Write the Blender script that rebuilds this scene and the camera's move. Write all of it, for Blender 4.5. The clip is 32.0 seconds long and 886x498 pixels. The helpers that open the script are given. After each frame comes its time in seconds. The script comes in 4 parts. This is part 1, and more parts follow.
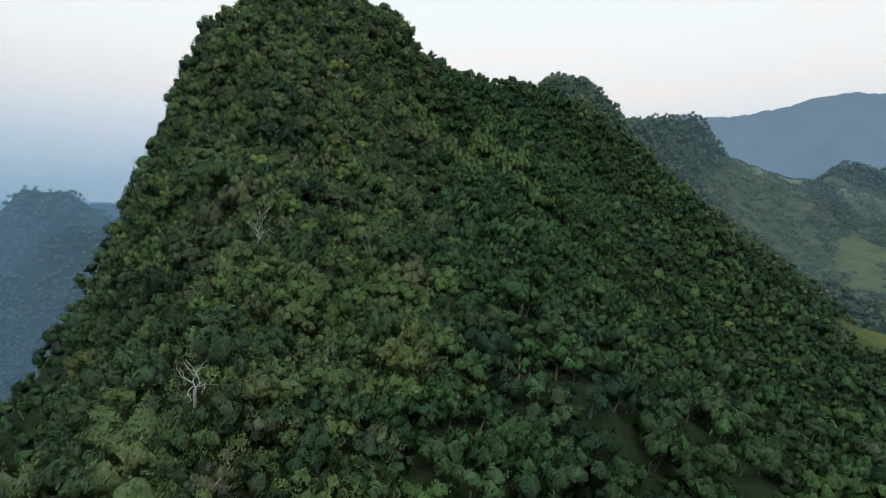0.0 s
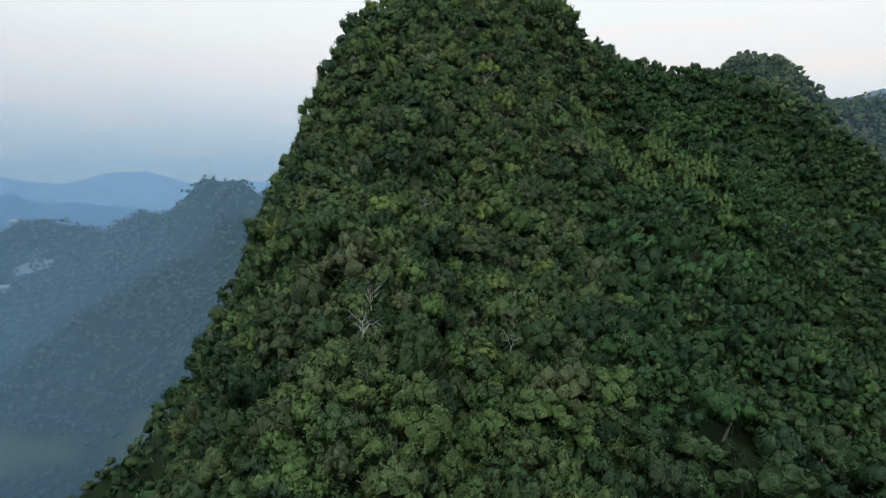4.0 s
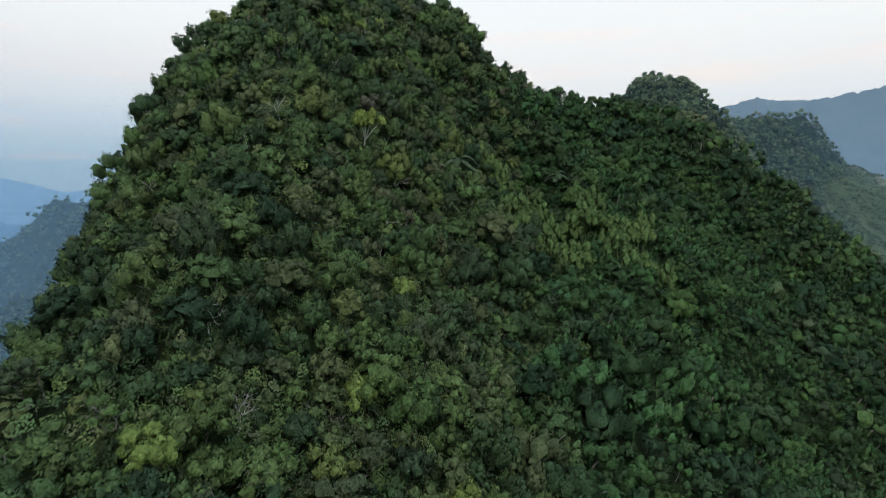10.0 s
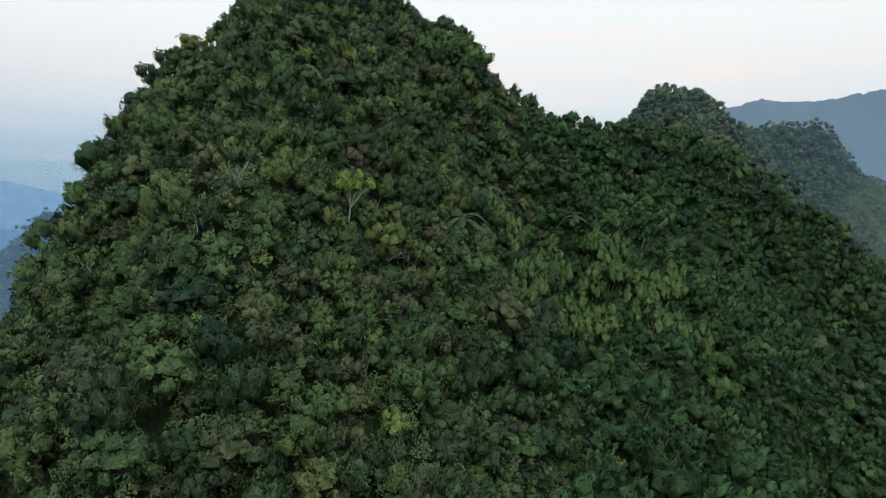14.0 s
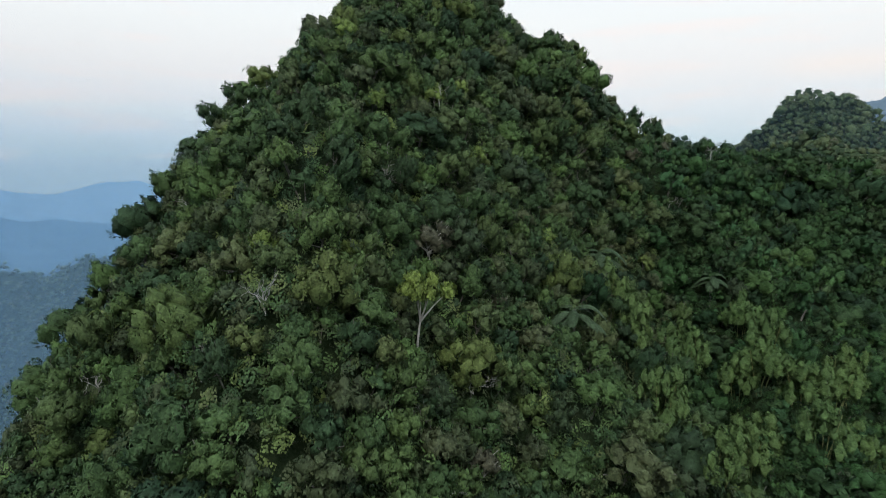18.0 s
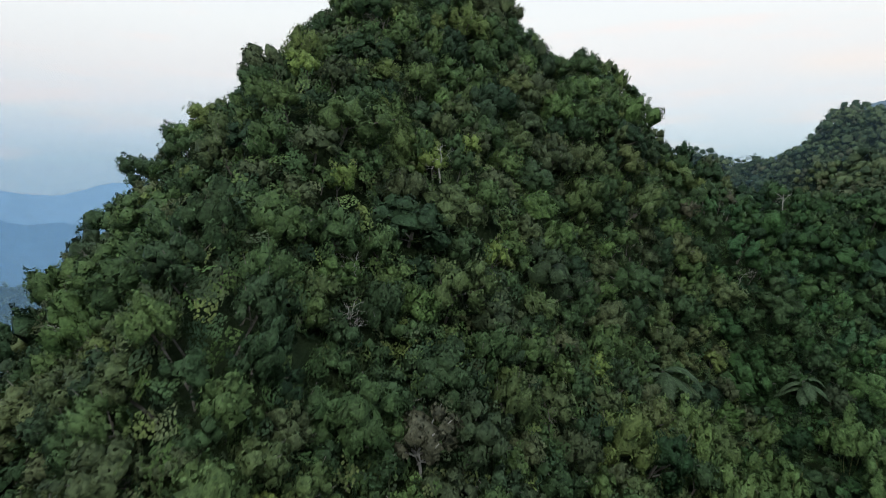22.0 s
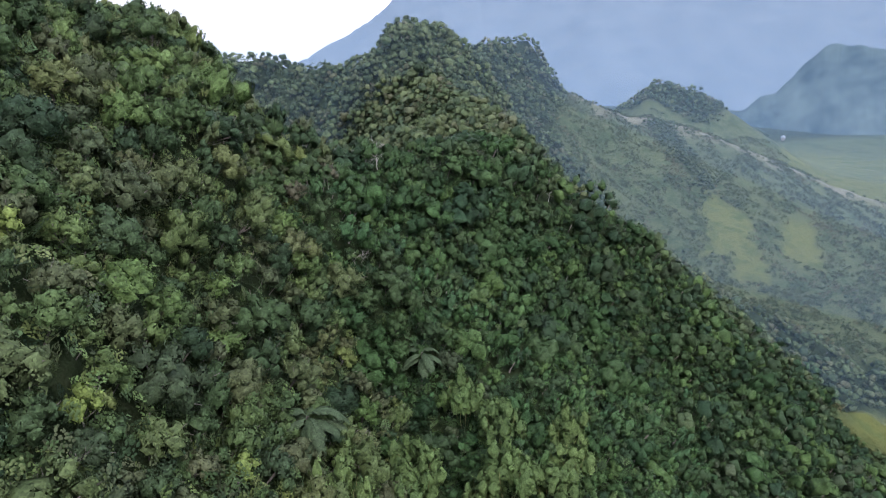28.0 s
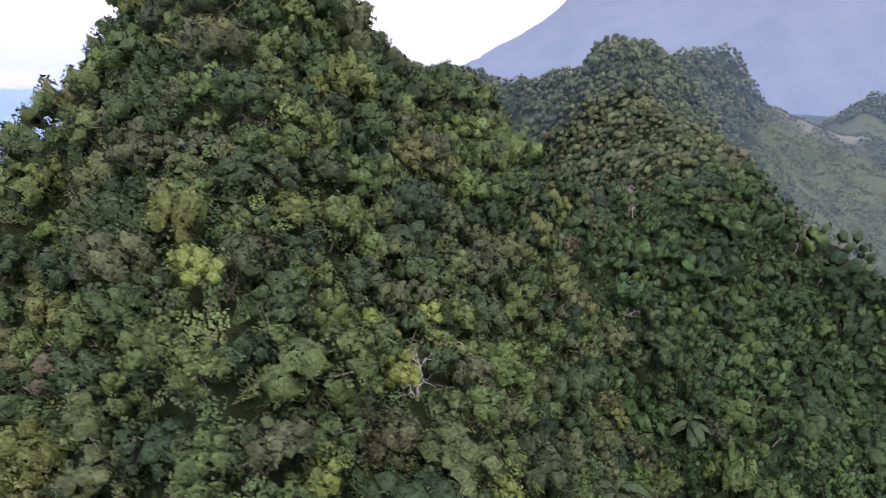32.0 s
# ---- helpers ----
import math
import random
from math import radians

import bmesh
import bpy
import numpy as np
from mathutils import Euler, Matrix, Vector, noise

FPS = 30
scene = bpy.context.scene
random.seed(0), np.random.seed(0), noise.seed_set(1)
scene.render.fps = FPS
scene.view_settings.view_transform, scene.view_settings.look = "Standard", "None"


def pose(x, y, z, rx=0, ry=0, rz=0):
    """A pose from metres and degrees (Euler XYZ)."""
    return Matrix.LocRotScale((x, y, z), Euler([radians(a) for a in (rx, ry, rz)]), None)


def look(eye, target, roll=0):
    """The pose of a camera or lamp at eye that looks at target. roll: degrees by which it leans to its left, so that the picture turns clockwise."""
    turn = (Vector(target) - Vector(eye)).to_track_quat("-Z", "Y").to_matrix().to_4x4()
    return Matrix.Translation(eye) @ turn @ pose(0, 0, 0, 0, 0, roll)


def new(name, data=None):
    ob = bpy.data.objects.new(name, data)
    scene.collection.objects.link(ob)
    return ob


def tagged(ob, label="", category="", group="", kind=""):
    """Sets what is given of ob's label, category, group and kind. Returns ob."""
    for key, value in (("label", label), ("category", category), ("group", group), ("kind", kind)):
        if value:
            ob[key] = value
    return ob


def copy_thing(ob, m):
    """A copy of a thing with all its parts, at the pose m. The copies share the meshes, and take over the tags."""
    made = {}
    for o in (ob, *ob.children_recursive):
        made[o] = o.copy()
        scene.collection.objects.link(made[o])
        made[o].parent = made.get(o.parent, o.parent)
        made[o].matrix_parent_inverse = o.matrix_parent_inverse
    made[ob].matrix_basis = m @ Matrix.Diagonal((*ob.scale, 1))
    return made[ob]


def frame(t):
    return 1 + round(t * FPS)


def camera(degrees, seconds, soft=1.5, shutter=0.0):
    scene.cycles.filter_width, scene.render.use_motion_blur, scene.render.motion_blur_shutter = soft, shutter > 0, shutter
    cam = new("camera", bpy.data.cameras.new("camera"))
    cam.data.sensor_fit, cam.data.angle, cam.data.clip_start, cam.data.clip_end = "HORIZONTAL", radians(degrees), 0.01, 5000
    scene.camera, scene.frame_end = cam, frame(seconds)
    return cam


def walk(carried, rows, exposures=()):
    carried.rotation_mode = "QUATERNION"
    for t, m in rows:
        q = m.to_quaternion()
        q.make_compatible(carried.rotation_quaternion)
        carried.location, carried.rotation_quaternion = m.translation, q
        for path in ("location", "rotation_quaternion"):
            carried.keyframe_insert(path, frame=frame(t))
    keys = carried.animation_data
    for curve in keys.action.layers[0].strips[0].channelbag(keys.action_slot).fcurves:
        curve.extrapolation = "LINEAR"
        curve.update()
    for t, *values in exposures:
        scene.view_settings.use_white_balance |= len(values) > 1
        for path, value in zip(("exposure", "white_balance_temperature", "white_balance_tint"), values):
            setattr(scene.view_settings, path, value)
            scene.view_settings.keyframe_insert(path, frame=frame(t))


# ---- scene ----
cam = camera(69.8, 32.0, 0.5, 0.5)
METRES, EYE, TILT, LEAN, TURN = 150.0, 110.0, -6.0, -0.25, 0.0
SKY, SUN, HAZE_ALPHA = 1.02, 1.4, 0.13
ROWS = [
    (0.0, 0.0, 0.0, 0.0, 0.0, 0.0, -0.0),
    (0.5, -0.0002, 0.0161, 0.0077, 0.02, 0.03, -0.0),
    (1.0, -0.0004, 0.033, 0.0155, 0.04, 0.06, -0.0),
    (1.5, -0.0001, 0.0499, 0.023, 0.09, -0.88, 0.04),
    (2.0, -0.0007, 0.068, 0.031, 0.15, -1.51, 0.02),
    (2.5, -0.0031, 0.0867, 0.0379, 4.59, -1.49, -0.37),
    (3.0, -0.0055, 0.1025, 0.0459, 11.96, -1.76, -1.22),
    (3.5, -0.0081, 0.1177, 0.0544, 14.11, -1.92, -1.53),
    (5.5, -0.0222, 0.1834, 0.0854, 7.89, -1.8, -0.89),
    (6.0, -0.0257, 0.2018, 0.0926, 5.03, -1.71, -0.67),
    (6.5, -0.0263, 0.2183, 0.1, 4.66, -1.65, -0.45),
    (7.0, -0.0283, 0.2362, 0.1077, 4.65, -1.63, -0.46),
    (7.5, -0.0297, 0.2543, 0.1154, 4.68, -1.6, -0.45),
    (8.0, -0.031, 0.2724, 0.1233, 4.74, -1.58, -0.43),
    (8.5, -0.0326, 0.2907, 0.1311, 4.75, -1.56, -0.42),
    (9.0, -0.0342, 0.3092, 0.139, 4.76, -1.55, -0.41),
    (9.5, -0.036, 0.3282, 0.1469, 4.76, -1.54, -0.42),
    (10.0, -0.0376, 0.347, 0.1548, 4.76, -1.54, -0.4),
    (10.5, -0.0392, 0.3659, 0.1629, 4.79, -1.55, -0.41),
    (11.0, -0.041, 0.385, 0.1707, 4.79, -1.55, -0.4),
    (11.5, -0.0426, 0.4038, 0.1789, 4.8, -1.56, -0.4),
    (12.0, -0.0438, 0.4179, 0.1863, 4.84, -1.56, -0.39),
    (12.5, -0.0447, 0.427, 0.1931, 4.88, -1.57, -0.4),
    (13.0, -0.0453, 0.4316, 0.1994, 4.91, -1.58, -0.41),
    (13.5, -0.0458, 0.4344, 0.2054, 4.91, -1.58, -0.39),
    (15.5, -0.0496, 0.475, 0.2323, 5.0, -1.47, -0.26),
    (16.0, -0.0508, 0.4896, 0.2399, 5.03, -1.49, -0.26),
    (16.5, -0.0521, 0.5056, 0.2477, 5.08, -1.52, -0.26),
    (17.0, -0.0537, 0.5224, 0.2551, 5.51, -1.5, -0.22),
    (17.5, -0.0567, 0.5392, 0.2619, 10.26, -1.53, -0.62),
    (18.0, -0.0595, 0.5548, 0.2706, 13.94, -1.83, -1.2),
    (18.5, -0.0628, 0.5709, 0.2784, 14.29, -1.88, -1.21),
    (19.0, -0.067, 0.5876, 0.2859, 14.31, -1.85, -1.16),
    (19.5, -0.0712, 0.6049, 0.2941, 14.38, -1.94, -1.21),
    (20.0, -0.0755, 0.6225, 0.3018, 14.41, -1.95, -1.21),
    (20.5, -0.0799, 0.6403, 0.3096, 14.46, -1.95, -1.16),
    (21.0, -0.0842, 0.6582, 0.3175, 14.49, -1.94, -1.13),
    (21.5, -0.0888, 0.6766, 0.3255, 14.52, -1.97, -1.16),
    (22.0, -0.0933, 0.6948, 0.3334, 14.54, -1.99, -1.16),
    (22.5, -0.0978, 0.7131, 0.3416, 14.44, -2.04, -1.2),
    (23.0, -0.1006, 0.7309, 0.35, 9.9, -2.02, -0.85),
    (23.5, -0.1019, 0.7454, 0.3578, 2.29, -1.93, -0.08),
    (24.0, -0.1023, 0.7551, 0.3642, -4.56, -1.85, 0.7),
    (24.5, -0.1018, 0.7596, 0.3703, -10.24, -1.9, 1.28),
    (25.0, -0.1011, 0.7602, 0.3758, -14.97, -2.21, 1.84),
    (25.5, -0.1003, 0.759, 0.3807, -18.53, -8.43, 2.38),
    (26.0, -0.1005, 0.7601, 0.3865, -21.29, -12.9, 2.52),
    (26.5, -0.1003, 0.7603, 0.3917, -22.03, -12.79, 2.7),
    (28.5, -0.104, 0.7629, 0.4138, -21.96, -12.57, 2.89),
    (29.0, -0.1117, 0.7665, 0.4197, -21.8, -12.56, 2.91),
    (29.5, -0.122, 0.7705, 0.4247, -16.43, -12.21, 2.54),
    (30.0, -0.1325, 0.7728, 0.4314, -9.5, -12.13, 1.65),
    (30.5, -0.1444, 0.775, 0.4376, -7.99, -12.19, 1.41),
    (31.0, -0.1581, 0.7772, 0.4433, -7.92, -12.19, 1.43),
    (31.5, -0.1731, 0.7795, 0.4491, -7.88, -12.2, 1.45),
    (32.0, -0.1893, 0.7822, 0.4547, -7.86, -12.19, 1.49),
]
# the picture brightens when the camera tips down, and later turns warmer
EXPOSURES = [(0.0, 0.07, 6270, 8), (24.0, 0.07, 6270, 8), (25.0, -0.12, 6270, 6), (25.5, -0.05, 6270, 8), (26.0, 1.0, 6050, 11), (26.5, 1.15, 6150, 15), (28.5, 1.0, 6250, 31), (29.5, 1.05, 6500, 38), (30.5, 1.2, 6650, 40), (32.0, 1.0, 6650, 42)]
walk(cam, [(t, pose(0, 0, EYE, TILT, LEAN, TURN) @ pose(METRES * x, METRES * y, METRES * z, 90 + pitch, roll, yaw)) for t, x, y, z, yaw, pitch, roll in ROWS], EXPOSURES)

# ---------------------------------------------------------------- sky and sun
world = bpy.data.worlds.new("dusk_sky")
scene.world = world
world.use_nodes = True
wn, wl = world.node_tree.nodes, world.node_tree.links
wn.clear()


def wnode(kind, **given):
    n = wn.new(kind)
    for key, value in given.items():
        n.inputs[key].default_value = value
    return n


w_out, w_back = wn.new("ShaderNodeOutputWorld"), wnode("ShaderNodeBackground", Strength=SKY)
w_sky = wn.new("ShaderNodeTexSky")
w_sky.sky_type, w_sky.sun_disc, w_sky.sun_elevation, w_sky.sun_rotation = "NISHITA", False, radians(55), radians(193)
w_coord, w_split = wn.new("ShaderNodeTexCoord"), wn.new("ShaderNodeSeparateXYZ")
w_ramp = wn.new("ShaderNodeValToRGB")
stops = w_ramp.color_ramp.elements
stops[0].position, stops[0].color = 0.0, (0.55, 0.66, 0.72, 1)
stops[1].position, stops[1].color = 1.0, (0.52, 0.66, 0.84, 1)
for place, colour in ((0.035, (0.66, 0.735, 0.775)), (0.085, (0.79, 0.785, 0.785)), (0.135, (0.88, 0.825, 0.785)), (0.20, (0.90, 0.88, 0.84)), (0.32, (0.82, 0.88, 0.89))):
    e = stops.new(place)
    e.color = (*colour, 1)
wl.new(w_coord.outputs["Generated"], w_split.inputs[0])
wl.new(w_split.outputs["Z"], w_ramp.inputs[0])
# thin evening cloud, drawn out level
w_map = wn.new("ShaderNodeMapping")
w_map.inputs["Scale"].default_value = (3, 3, 22)
w_noise = wnode("ShaderNodeTexNoise", Scale=1.6, Detail=5.0, Roughness=0.55)
w_range = wnode("ShaderNodeMapRange")
w_range.inputs[1].default_value, w_range.inputs[2].default_value, w_range.inputs[4].default_value = 0.54, 0.76, 0.62
w_cloud = wn.new("ShaderNodeMixRGB")
w_cloud.inputs[2].default_value = (0.98, 0.80, 0.72, 1)
wl.new(w_coord.outputs["Generated"], w_map.inputs[0])
wl.new(w_map.outputs[0], w_noise.inputs["Vector"])
wl.new(w_noise.outputs[0], w_range.inputs[0])
wl.new(w_range.outputs[0], w_cloud.inputs[0])
wl.new(w_ramp.outputs[0], w_cloud.inputs[1])
w_from, w_fall = wn.new("ShaderNodeMapping"), wnode("ShaderNodeMapRange")
w_from.vector_type = "POINT"
w_from.inputs["Location"].default_value, w_from.inputs["Scale"].default_value = (-0.305 / 0.11, -0.944 / 0.11, -0.127 / 0.024), (1 / 0.11, 1 / 0.11, 1 / 0.024)
w_wide = wn.new("ShaderNodeVectorMath")
w_wide.operation = "LENGTH"
w_fall.interpolation_type = "SMOOTHSTEP"
w_fall.inputs[1].default_value, w_fall.inputs[2].default_value, w_fall.inputs[3].default_value, w_fall.inputs[4].default_value = 0.1, 1.15, 0.9, 0.0
w_rag = wn.new("ShaderNodeMath")
w_rag.operation = "MULTIPLY"
w_rosy = wn.new("ShaderNodeMixRGB")
w_rosy.inputs[2].default_value = (1.02, 0.83, 0.70, 1)
wl.new(w_coord.outputs["Generated"], w_from.inputs[0])
wl.new(w_from.outputs[0], w_wide.inputs[0])
wl.new(w_wide.outputs["Value"], w_fall.inputs[0])
wl.new(w_fall.outputs[0], w_rag.inputs[0])
wl.new(w_noise.outputs[0], w_rag.inputs[1])
wl.new(w_rag.outputs[0], w_rosy.inputs[0])
wl.new(w_cloud.outputs[0], w_rosy.inputs[1])
w_add = wn.new("ShaderNodeMixRGB")
w_add.inputs[0].default_value = 0.012
wl.new(w_rosy.outputs[0], w_add.inputs[1])
wl.new(w_sky.outputs[0], w_add.inputs[2])
wl.new(w_add.outputs[0], w_back.inputs[0])
wl.new(w_back.outputs[0], w_out.inputs[0])

sun = new("sun", bpy.data.lights.new("sun", "SUN"))
sun.data.energy, sun.data.angle, sun.data.color = SUN, radians(30), (1.0, 0.93, 0.81)
sun.matrix_world = look((8, -44, 266), (0, 20, 180))


# ---------------------------------------------------------------- materials
def material(name):
    m = bpy.data.materials.new(name)
    m.use_nodes = True
    m.node_tree.nodes.clear()
    return m, m.node_tree.nodes, m.node_tree.links


def ramp(nodes, rows):
    r = nodes.new("ShaderNodeValToRGB")
    r.color_ramp.elements[0].position, r.color_ramp.elements[0].color = rows[0][0], (*rows[0][1], 1)
    r.color_ramp.elements[1].position, r.color_ramp.elements[1].color = rows[-1][0], (*rows[-1][1], 1)
    for at, c in rows[1:-1]:
        r.color_ramp.elements.new(at).color = (*c, 1)
    return r


def math_node(nodes, links, op, a, b=None):
    n = nodes.new("ShaderNodeMath")
    n.operation = op
    for i, v in enumerate((a, b)):
        if v is None:
            continue
        if isinstance(v, (int, float)):
            n.inputs[i].default_value = v
        else:
            links.new(v, n.inputs[i])
    return n.outputs[0]


def leaf_material(name, rows, leaf_vary=0.4, through_light=0.08, leaves_per_metre=6.2):
    """Foliage: each tree takes its hue from rows, each leaf its own lightness."""
    m, n, l = material(name)
    tint, who = n.new("ShaderNodeAttribute"), n.new("ShaderNodeObjectInfo")
    tint.attribute_name = "tint"
    geo = n.new("ShaderNodeNewGeometry")
    fac = math_node(n, l, "FRACT", math_node(n, l, "ADD", tint.outputs["Fac"], who.outputs["Random"]))
    hue = ramp(n, rows)
    l.new(fac, hue.inputs[0])
    spots, cells = n.new("ShaderNodeTexNoise"), n.new("ShaderNodeTexVoronoi")
    spots.inputs["Scale"].default_value, spots.inputs["Detail"].default_value = 0.7, 3.0
    cells.inputs["Scale"].default_value = leaves_per_metre
    for t in (spots, cells):
        l.new(geo.outputs["Position"], t.inputs["Vector"])
    each = n.new("ShaderNodeSeparateColor")
    l.new(cells.outputs["Color"], each.inputs[0])
    light = math_node(n, l, "ADD", math_node(n, l, "MULTIPLY", geo.outputs["Random Per Island"], leaf_vary), math_node(n, l, "MULTIPLY", spots.outputs[0], 0.45))
    light = math_node(n, l, "MULTIPLY", math_node(n, l, "ADD", light, 0.74 - leaf_vary / 2), math_node(n, l, "ADD", math_node(n, l, "MULTIPLY", each.outputs[0], 0.64), 0.68))
    mul = n.new("ShaderNodeVectorMath")
    mul.operation = "SCALE"
    l.new(hue.outputs[0], mul.inputs[0])
    l.new(light, mul.inputs["Scale"])
    b = n.new("ShaderNodeBsdfPrincipled")
    b.inputs["Roughness"].default_value = 0.62
    b.inputs["Specular IOR Level"].default_value = 0.12
    l.new(mul.outputs[0], b.inputs["Base Color"])
    bp = n.new("ShaderNodeBump")
    bp.invert = True
    bp.inputs["Strength"].default_value, bp.inputs["Distance"].default_value = 0.6, 0.35 / leaves_per_metre
    l.new(cells.outputs["Distance"], bp.inputs["Height"])
    l.new(bp.outputs[0], b.inputs["Normal"])
    t = n.new("ShaderNodeBsdfTranslucent")
    l.new(mul.outputs[0], t.inputs["Color"])
    mix, out = n.new("ShaderNodeMixShader"), n.new("ShaderNodeOutputMaterial")
    mix.inputs[0].default_value = through_light
    l.new(b.outputs[0], mix.inputs[1])
    l.new(t.outputs[0], mix.inputs[2])
    # gaps between the leaves of a spray
    spray, clear, show = n.new("ShaderNodeAttribute"), n.new("ShaderNodeBsdfTransparent"), n.new("ShaderNodeMixShader")
    spray.attribute_name = "cut"
    gap = math_node(n, l, "GREATER_THAN", math_node(n, l, "ADD", cells.outputs["Distance"], math_node(n, l, "MULTIPLY", spray.outputs["Fac"], 0.68)), 1.2)
    l.new(gap, show.inputs[0])
    l.new(mix.outputs[0], show.inputs[1])
    l.new(clear.outputs[0], show.inputs[2])
    l.new(show.outputs[0], out.inputs[0])
    return m


def plain_material(name, a, b, scale=3.0, rough=0.85, bump=0.3):
    """A matt surface between two colours, with grain and stains."""
    m, n, l = material(name)
    geo = n.new("ShaderNodeNewGeometry")
    big, small = n.new("ShaderNodeTexNoise"), n.new("ShaderNodeTexNoise")
    big.inputs["Scale"].default_value, small.inputs["Scale"].default_value = scale * 0.2, scale
    big.inputs["Detail"].default_value = small.inputs["Detail"].default_value = 5.0
    for t in (big, small):
        l.new(geo.outputs["Position"], t.inputs["Vector"])
    c = ramp(n, ((0.3, a), (0.7, b)))
    l.new(math_node(n, l, "ADD", math_node(n, l, "MULTIPLY", big.outputs[0], 0.55), math_node(n, l, "MULTIPLY", small.outputs[0], 0.45)), c.inputs[0])
    p, o, bp = n.new("ShaderNodeBsdfPrincipled"), n.new("ShaderNodeOutputMaterial"), n.new("ShaderNodeBump")
    p.inputs["Roughness"].default_value, p.inputs["Specular IOR Level"].default_value = rough, 0.2
    bp.inputs["Strength"].default_value, bp.inputs["Distance"].default_value = bump, 0.3 / scale
    l.new(small.outputs[0], bp.inputs["Height"])
    l.new(c.outputs[0], p.inputs["Base Color"])
    l.new(bp.outputs[0], p.inputs["Normal"])
    l.new(p.outputs[0], o.inputs[0])
    return m


LEAF = leaf_material("broad_leaves", (
    (0.0, (0.026, 0.052, 0.027)), (0.14, (0.062, 0.108, 0.042)), (0.28, (0.086, 0.134, 0.045)), (0.38, (0.070, 0.090, 0.045)), (0.50, (0.038, 0.066, 0.033)),
    (0.62, (0.060, 0.104, 0.039)), (0.74, (0.118, 0.158, 0.049)), (0.84, (0.088, 0.106, 0.054)), (0.92, (0.094, 0.158, 0.049)), (1.0, (0.026, 0.052, 0.027))))
# greener leaves, also darkened: the shaded flank's shade is put into their colour
LUSH_SHADED = leaf_material("lush_shaded_leaves", (
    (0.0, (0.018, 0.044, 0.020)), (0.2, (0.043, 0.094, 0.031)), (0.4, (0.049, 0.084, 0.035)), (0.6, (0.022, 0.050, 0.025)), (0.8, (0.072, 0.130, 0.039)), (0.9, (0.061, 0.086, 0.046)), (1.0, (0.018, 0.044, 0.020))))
# foliage of the distant hills, lightened and greyed to paint in haze
HAZED_LEAF = leaf_material("hazed_hill_leaves", ((0.0, (0.041, 0.068, 0.040)), (0.2, (0.080, 0.121, 0.057)), (0.4, (0.113, 0.147, 0.068)), (0.52, (0.065, 0.100, 0.053)), (0.66, (0.097, 0.138, 0.061)), (0.8, (0.113, 0.123, 0.072)), (0.9, (0.074, 0.110, 0.055)), (1.0, (0.041, 0.068, 0.040))), 0.4)
VINE = leaf_material("vine_leaves", ((0.0, (0.041, 0.098, 0.041)), (0.4, (0.053, 0.118, 0.043)), (0.7, (0.067, 0.132, 0.045)), (1.0, (0.046, 0.102, 0.045))))
BAMBOO = leaf_material("bamboo_leaves", ((0.0, (0.086, 0.146, 0.049)), (0.5, (0.104, 0.162, 0.053)), (1.0, (0.078, 0.134, 0.047))), 0.4)
YELLOW = leaf_material("yellow_green_leaves", ((0.0, (0.185, 0.245, 0.062)), (1.0, (0.165, 0.235, 0.060))), 0.4)
BRIGHT = leaf_material("fresh_green_leaves", ((0.0, (0.130, 0.200, 0.052)), (0.5, (0.155, 0.205, 0.056)), (1.0, (0.120, 0.190, 0.052))))
RUSSET = leaf_material("dry_brown_leaves", ((0.0, (0.094, 0.096, 0.060)), (0.5, (0.084, 0.086, 0.056)), (1.0, (0.102, 0.098, 0.060))))
PALM = leaf_material("palm_leaves", ((0.0, (0.046, 0.076, 0.038)), (1.0, (0.058, 0.088, 0.044))), 0.25)
BUSH = leaf_material("bush_leaves", ((0.0, (0.058, 0.088, 0.042)), (0.6, (0.074, 0.106, 0.048)), (1.0, (0.094, 0.120, 0.056))))
REED = leaf_material("grass_blades", ((0.0, (0.048, 0.074, 0.034)), (0.4, (0.068, 0.090, 0.040)), (0.7, (0.092, 0.104, 0.050)), (1.0, (0.120, 0.120, 0.064))), 0.3, 0.2, 2.2)
BARK = plain_material("grey_bark", (0.085, 0.078, 0.066), (0.20, 0.188, 0.168), 6.0)
PALE_BARK = plain_material("bleached_bark", (0.23, 0.224, 0.205), (0.42, 0.41, 0.385), 6.0)


# ---------------------------------------------------------------- the lie of the land
# ridge lines: points (x, y, crest height, fall to the left, fall to the right, extra drop left, extra drop right)
# the long spur and summit of the main hill
SPUR_RIDGE = [(-14, -70, -62, 0.9, 0.7, 8, 8), (-17, -10, -26, 2, 0.7, 6, 8), (-18, 22, -13, 2, 0.62, 6, 9), (-18.31, 44.03, -10.53, 2, 0.6, 7, 10), (-17.83, 62.17, -6.8, 2, 0.6, 7, 10.92), (-30.65, 89.17, 7.43, 1.5, 0.37, 11.7, 8.4), (-26.51, 116.8, 20.94, 1.15, 0.83, 11.94, 10.75), (-36.77, 149.9, 45.03, 1.25, 0.79, 12.08, 13.51), (-36.49, 172.3, 58.41, 1.42, 1.24, 8.4, 13.73), (-38.64, 189.6, 69.85, 1.44, 1.15, 10.65, 10.8), (-26.75, 204.9, 55.96, 1.1, 1.59, 11.87, 12.11)]
